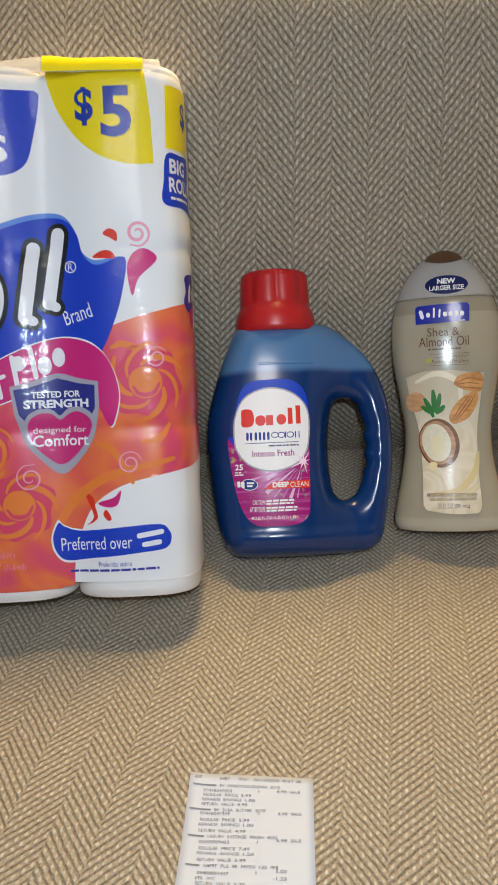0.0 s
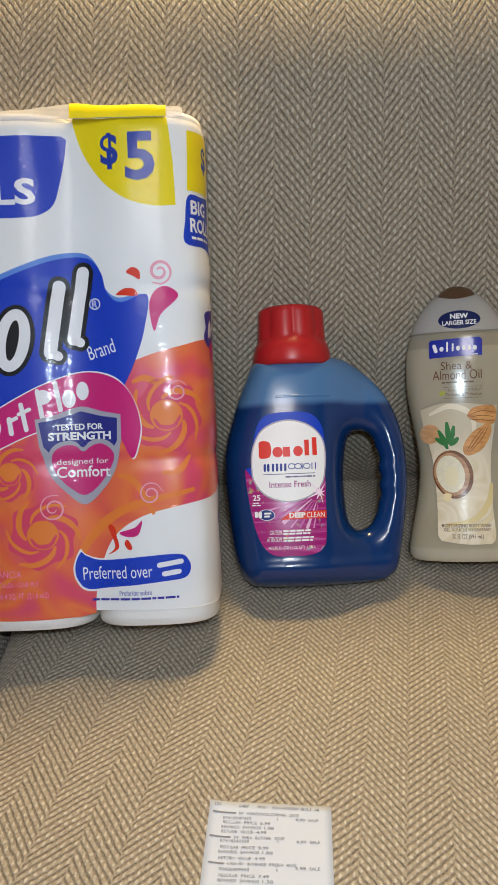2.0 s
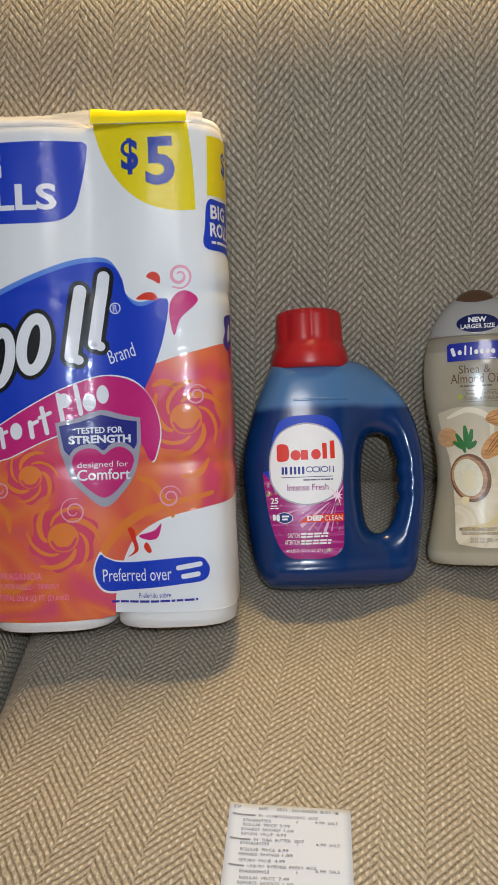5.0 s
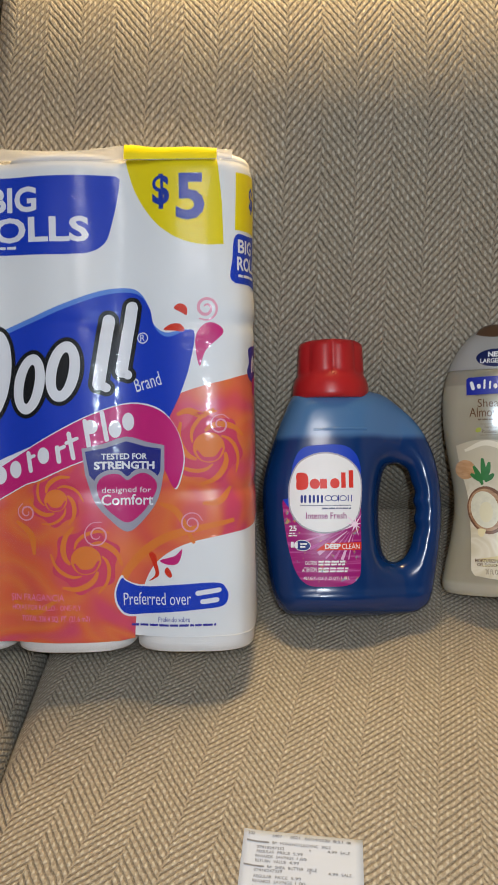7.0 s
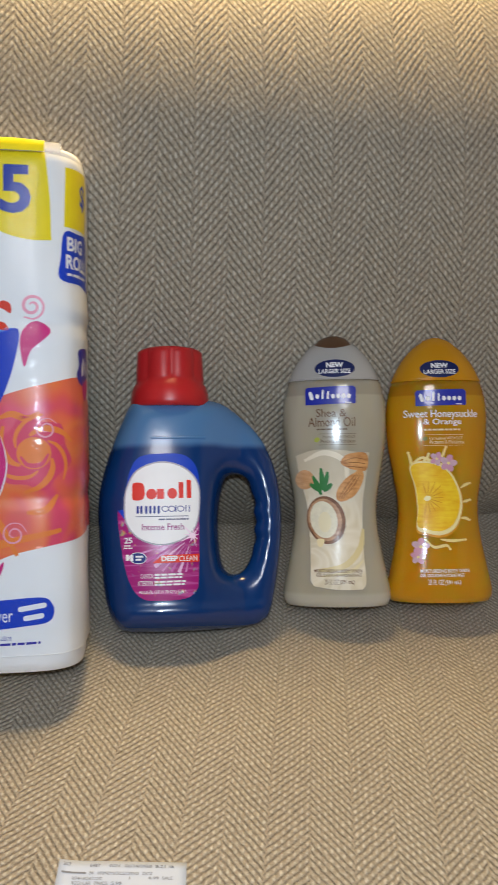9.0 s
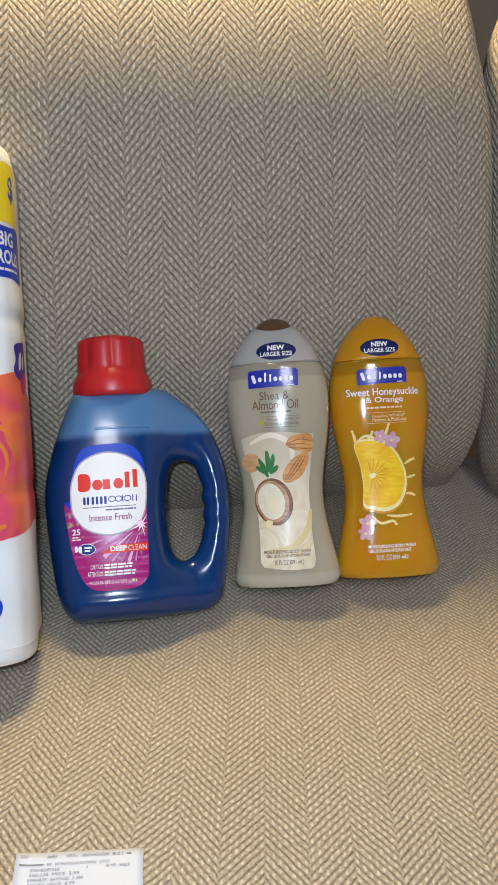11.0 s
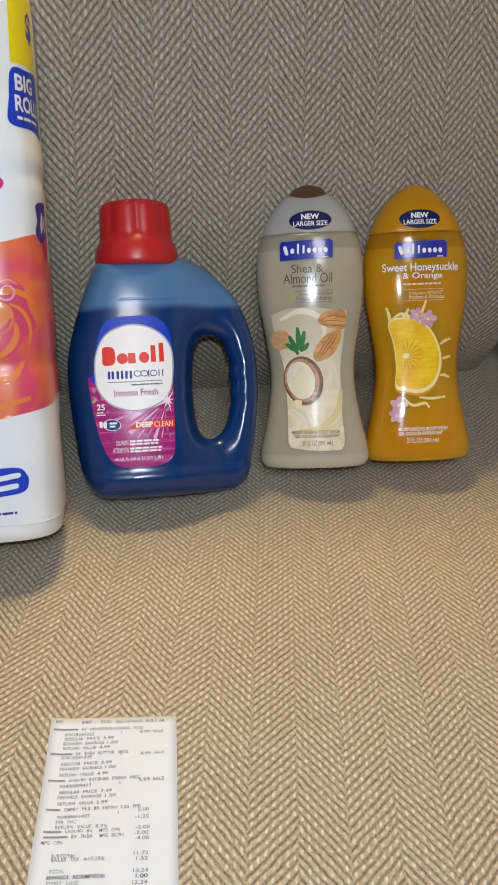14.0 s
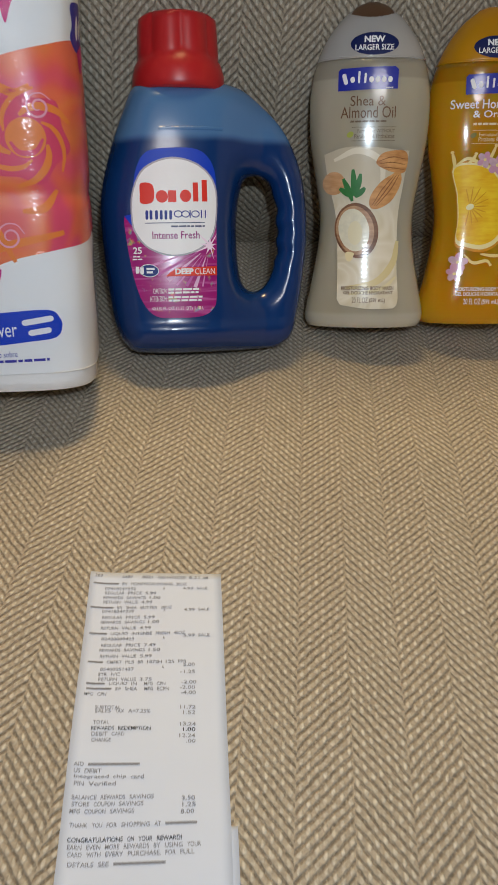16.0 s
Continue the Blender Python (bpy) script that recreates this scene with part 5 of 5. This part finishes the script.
for pts in ([(-26.8, 145.3),(-27.6, 151.0),(-29.4, 157.2)], [(-17.8, 148.5),(-13.7, 152.4),(-12.1, 155.9)], [(-3.7, 147.3),(0.2, 154.9),(2.9, 161.9)], [(16.0, 125.4),(21.0, 128.3),(24.9, 129.6)], [(18.3, 112.9),(21.7, 113.7),(25.1, 114.6)],
            [(16.5, 98.6),(20.9, 98.3),(24.2, 96.6)], [(-2.8, 80.0),(7.4, 78.6),(19.7, 79.4)], [(-15.6, 79.5),(-8.4, 73.1),(2.0, 74.7),(5.4, 71.5)], [(-26.8, 146.8),(-17.7, 152.6),(-6.7, 148.0),(5.0, 145.4)]):
    wash_print("splash", stroke(pts, 2.6), SPLASH, slice_, 3)
    wash_print("splash_drop", disc(*pts[-1], 1.3, 1.1), SPLASH, slice_, 4)
PETAL, PETAL_DEEP = ink("petal_lilac_print", "e6bfd0", 0.4, 0.45, 260), ink("petal_deep_print", "d09ab4")
for cx, cz, s in ((*(5.1, 147.5), 1.0), (*(-5.1, 151.5), 0.8), (*(-19.9, 73.5), 1.0), (*(-22.4, 64.4), 0.85)):
    for k in range(5):
        a = 2 * math.pi * k / 5 + cx
        wash_print("petal", disc(cx + 4.2 * s * math.cos(a), cz + 4.2 * s * math.sin(a), 3.6 * s, 2.8 * s, math.degrees(a)), PETAL if k % 2 else PETAL_DEEP, slice_, 6 + (k % 2))
    wash_print("flower_eye", disc(cx, cz, 1.5 * s, 1.3 * s), SPLASH, slice_, 8)
wash_print("kind_lettering", merge(words("MOISTURIZING BODY WASH", *(-21.2, 22.0, 50.8, 53.8), bold=0.02), words("GEL DOUCHE HYDRATANT", *(-21.4, 17.4, 46.9, 49.9), bold=0.02), words("20 FL OZ", *(-14.8, -1.1, 40.2, 44.8)), words("(591 mL)", *(-0.1, 13.8, 39.5, 44.1), bold=0.02)), WHITE, honey_body, 3)

GLAZED = {ob.data.materials[0].name for ob in list(shea_body.children_recursive) + list(honey_body.children_recursive) + [shea_body, honey_body]}
glaze(*[bpy.data.materials[name] for name in sorted(GLAZED - {"white_print"})])

# ---- receipt ----
EX, EY = Vector((0.0730, -0.0080, 0)).normalized(), Vector((-0.0165, -0.1580, 0)).normalized()
receipt = thing("receipt", pose(-0.0015, 0.363, 0.0), "long white printed paper shop receipt lying on the sofa seat", "receipt")


SEAT_TOP = closed(SEAT, 6)[: 8 * 6]


def seat_height(x, y):
    top = SEAT_TOP
    return float(np.interp(y, top[:, 0], top[:, 1]))


def sheet_surface(x, z):
    """x across the paper, z down it (negative), both in metres; lies on the cushion with slight curl."""
    p = EX * x - EY * z
    lift = 0.0022 + 0.0012 * math.sin(z * 55 + 0.6) * math.cos(x * 30) + 0.0035 * math.exp(-((x / 0.006) ** 2)) * 0.4
    lift += 0.0006 * math.exp(z / 0.010)
    return Vector((p.x, p.y, seat_height(p.x - 0.0015, p.y + 0.363) + lift + 0.0008)), Vector((0, 0, 1))


def sheet(x0, x1, z0, z1, up):
    bm = bmesh.new()
    nx, nz = 14, 50
    grid = [[bm.verts.new(sheet_surface(x0 + (x1 - x0) * i / nx, z0 + (z1 - z0) * j / nz)[0] + Vector((0, 0, up))) for i in range(nx + 1)] for j in range(nz + 1)]
    for j in range(nz):
        for i in range(nx):
            bm.faces.new((grid[j][i], grid[j][i + 1], grid[j + 1][i + 1], grid[j + 1][i]))
    bmesh.ops.recalc_face_normals(bm, faces=bm.faces)
    bmesh.ops.solidify(bm, geom=bm.faces[:], thickness=0.0001)
    return bm


PAPER = plain("thermal_paper", hexa("bfc7d8"), 0.6, vary=0.05, scale=30, bump=0.0004)
slip = part("paper_slip", sheet(0, 0.0735, 0, -0.235, 0), PAPER, receipt)
part("folded_end", sheet(0.0035, 0.0765, -0.143, -0.236, -0.0012), PAPER, receipt)
GREY_INK = ink("faded_thermal_ink", "7e7f86", 0.6)
DARK_INK = ink("thermal_ink", "303138", 0.6)
CHAR = 1.58


def till(rows, material, high=2.0):
    """Each printed line of the slip is a part of its own."""
    for row, (text, u, v) in enumerate(rows):
        bms, x = [], u
        for word in text.split(" "):
            if not word:
                x += CHAR
                continue
            w = CHAR * (int(word[1:]) if word[0] == "#" else len(word))
            if word[0] == "#":
                bms.append(bar(x, x + w - 0.35, -v - high * 0.78, -v - high * 0.22))
            else:
                bms.append(words(word, x, x + (w - 0.35 if len(word) > 1 else 1.1), -v - high, -v - (0.0 if word[0] != "." else 0.2), bold=0.012))
            x += w + CHAR
        printed("printed_line", merge(*bms), material, slip, sheet_surface, 2, 8.0)


till([
    ("#9 BW HONEYSCKLE/ORNG 20OZ", 2.3, 6.8),
    ("07418247352", 8.7, 10.2),
    ("A", 40.8, 9.8),
    ("4.99 SALE", 51.8, 9.7),
    ("REGULAR PRICE 5.99", 9.0, 13.1),
    ("REWARDS SAVINGS 1.00", 8.3, 16.2),
    ("RETURN VALUE 4.99", 8.6, 19.2),
    ("#8 BW SHEA BUTTER 20OZ", 2.0, 22.9),
    ("07418247339", 8.3, 25.3),
    ("A", 41.4, 24.8),
    ("4.99 SALE", 52.5, 24.7),
    ("REGULAR PRICE 5.99", 8.7, 29.3),
    ("REWARDS SAVINGS 1.00", 8.1, 32.4),
    ("RETURN VALUE 4.99", 8.5, 36.3),
    ("#6 LIQUID INTENSE FRESH 40OZ", 2.9, 39.9),
    ("02420009423", 9.3, 43.3),
    ("A", 41.4, 43.0),
    ("5.99 SALE", 52.3, 41.8),
    ("REGULAR PRICE 7.49", 9.7, 47.3),
    ("REWARDS SAVINGS 1.50", 9.0, 50.4),
    ("RETURN VALUE 5.99", 9.5, 54.3),
], GREY_INK)
till([
    ("#5 CMFRT PLS BR 187SH 12S PPR", 3.8, 57.9),
    ("05400051437", 10.3, 62.3),
    ("A", 41.4, 61.1),
    ("5.00", 52.3, 59.9),
    ("STR IVC", 9.7, 65.4),
    ("-1.25", 50.8, 64.1),
    ("RETURN VALUE 3.75", 10.0, 68.4),
    ("#6 LIQUID IN  MFG CPN", 4.3, 71.0),
    ("-2.00", 51.4, 70.1),
    ("#8 BW SHEA  MFG ECPN", 4.6, 74.0),
    ("-2.00", 50.7, 73.2),
    ("MFG CPN", 3.9, 77.1),
    ("-4.00", 51.1, 76.1),
    ("SUBTOTAL", 9.8, 84.5),
    ("11.72", 50.9, 84.2),
    ("SALES TAX A=7.25%", 10.0, 86.5),
    ("1.52", 52.3, 87.1),
    ("TOTAL", 9.6, 92.5),
    ("13.24", 50.9, 93.3),
    ("DEBIT CARD", 9.3, 98.6),
    ("12.24", 50.6, 99.3),
    ("CHANGE", 9.6, 101.6),
    (".00", 53.9, 102.0),
    ("207", 2.7, 1.7),
    ("6487", 17.8, 2.0),
    ("0021", 28.9, 2.0),
    ("06/14/2020 8:21 AM", 37.9, 2.1),
], GREY_INK)
till([
    ("REWARDS REDEMPTION", 9.0, 95.6),
    ("1.00", 52.3, 96.1),
    ("CONGRATULATIONS ON YOUR REWARD!", 3.5, 146.5),
], DARK_INK)
till([
    ("AID #15", 2.9, 113.4),
    ("US DEBIT", 3.2, 116.4),
    ("Integrated chip card", 3.5, 119.3),
    ("PIN Verified", 3.8, 122.3),
    ("BALANCE REWARDS SAVINGS", 3.5, 128.4),
    ("3.50", 51.9, 129.4),
    ("STORE COUPON SAVINGS", 3.8, 131.4),
    ("1.25", 52.2, 132.4),
    ("MFG COUPON SAVINGS", 3.2, 134.5),
    ("8.00", 51.5, 135.5),
    ("THANK YOU FOR SHOPPING AT #9", 3.8, 140.4),
    ("EARN EVEN MORE REWARDS BY USING YOUR", 3.8, 149.5),
    ("CARD WITH EVERY PURCHASE. FOR FULL", 4.1, 152.5),
    ("DETAILS SEE #14", 4.6, 156.5),
], GREY_INK)
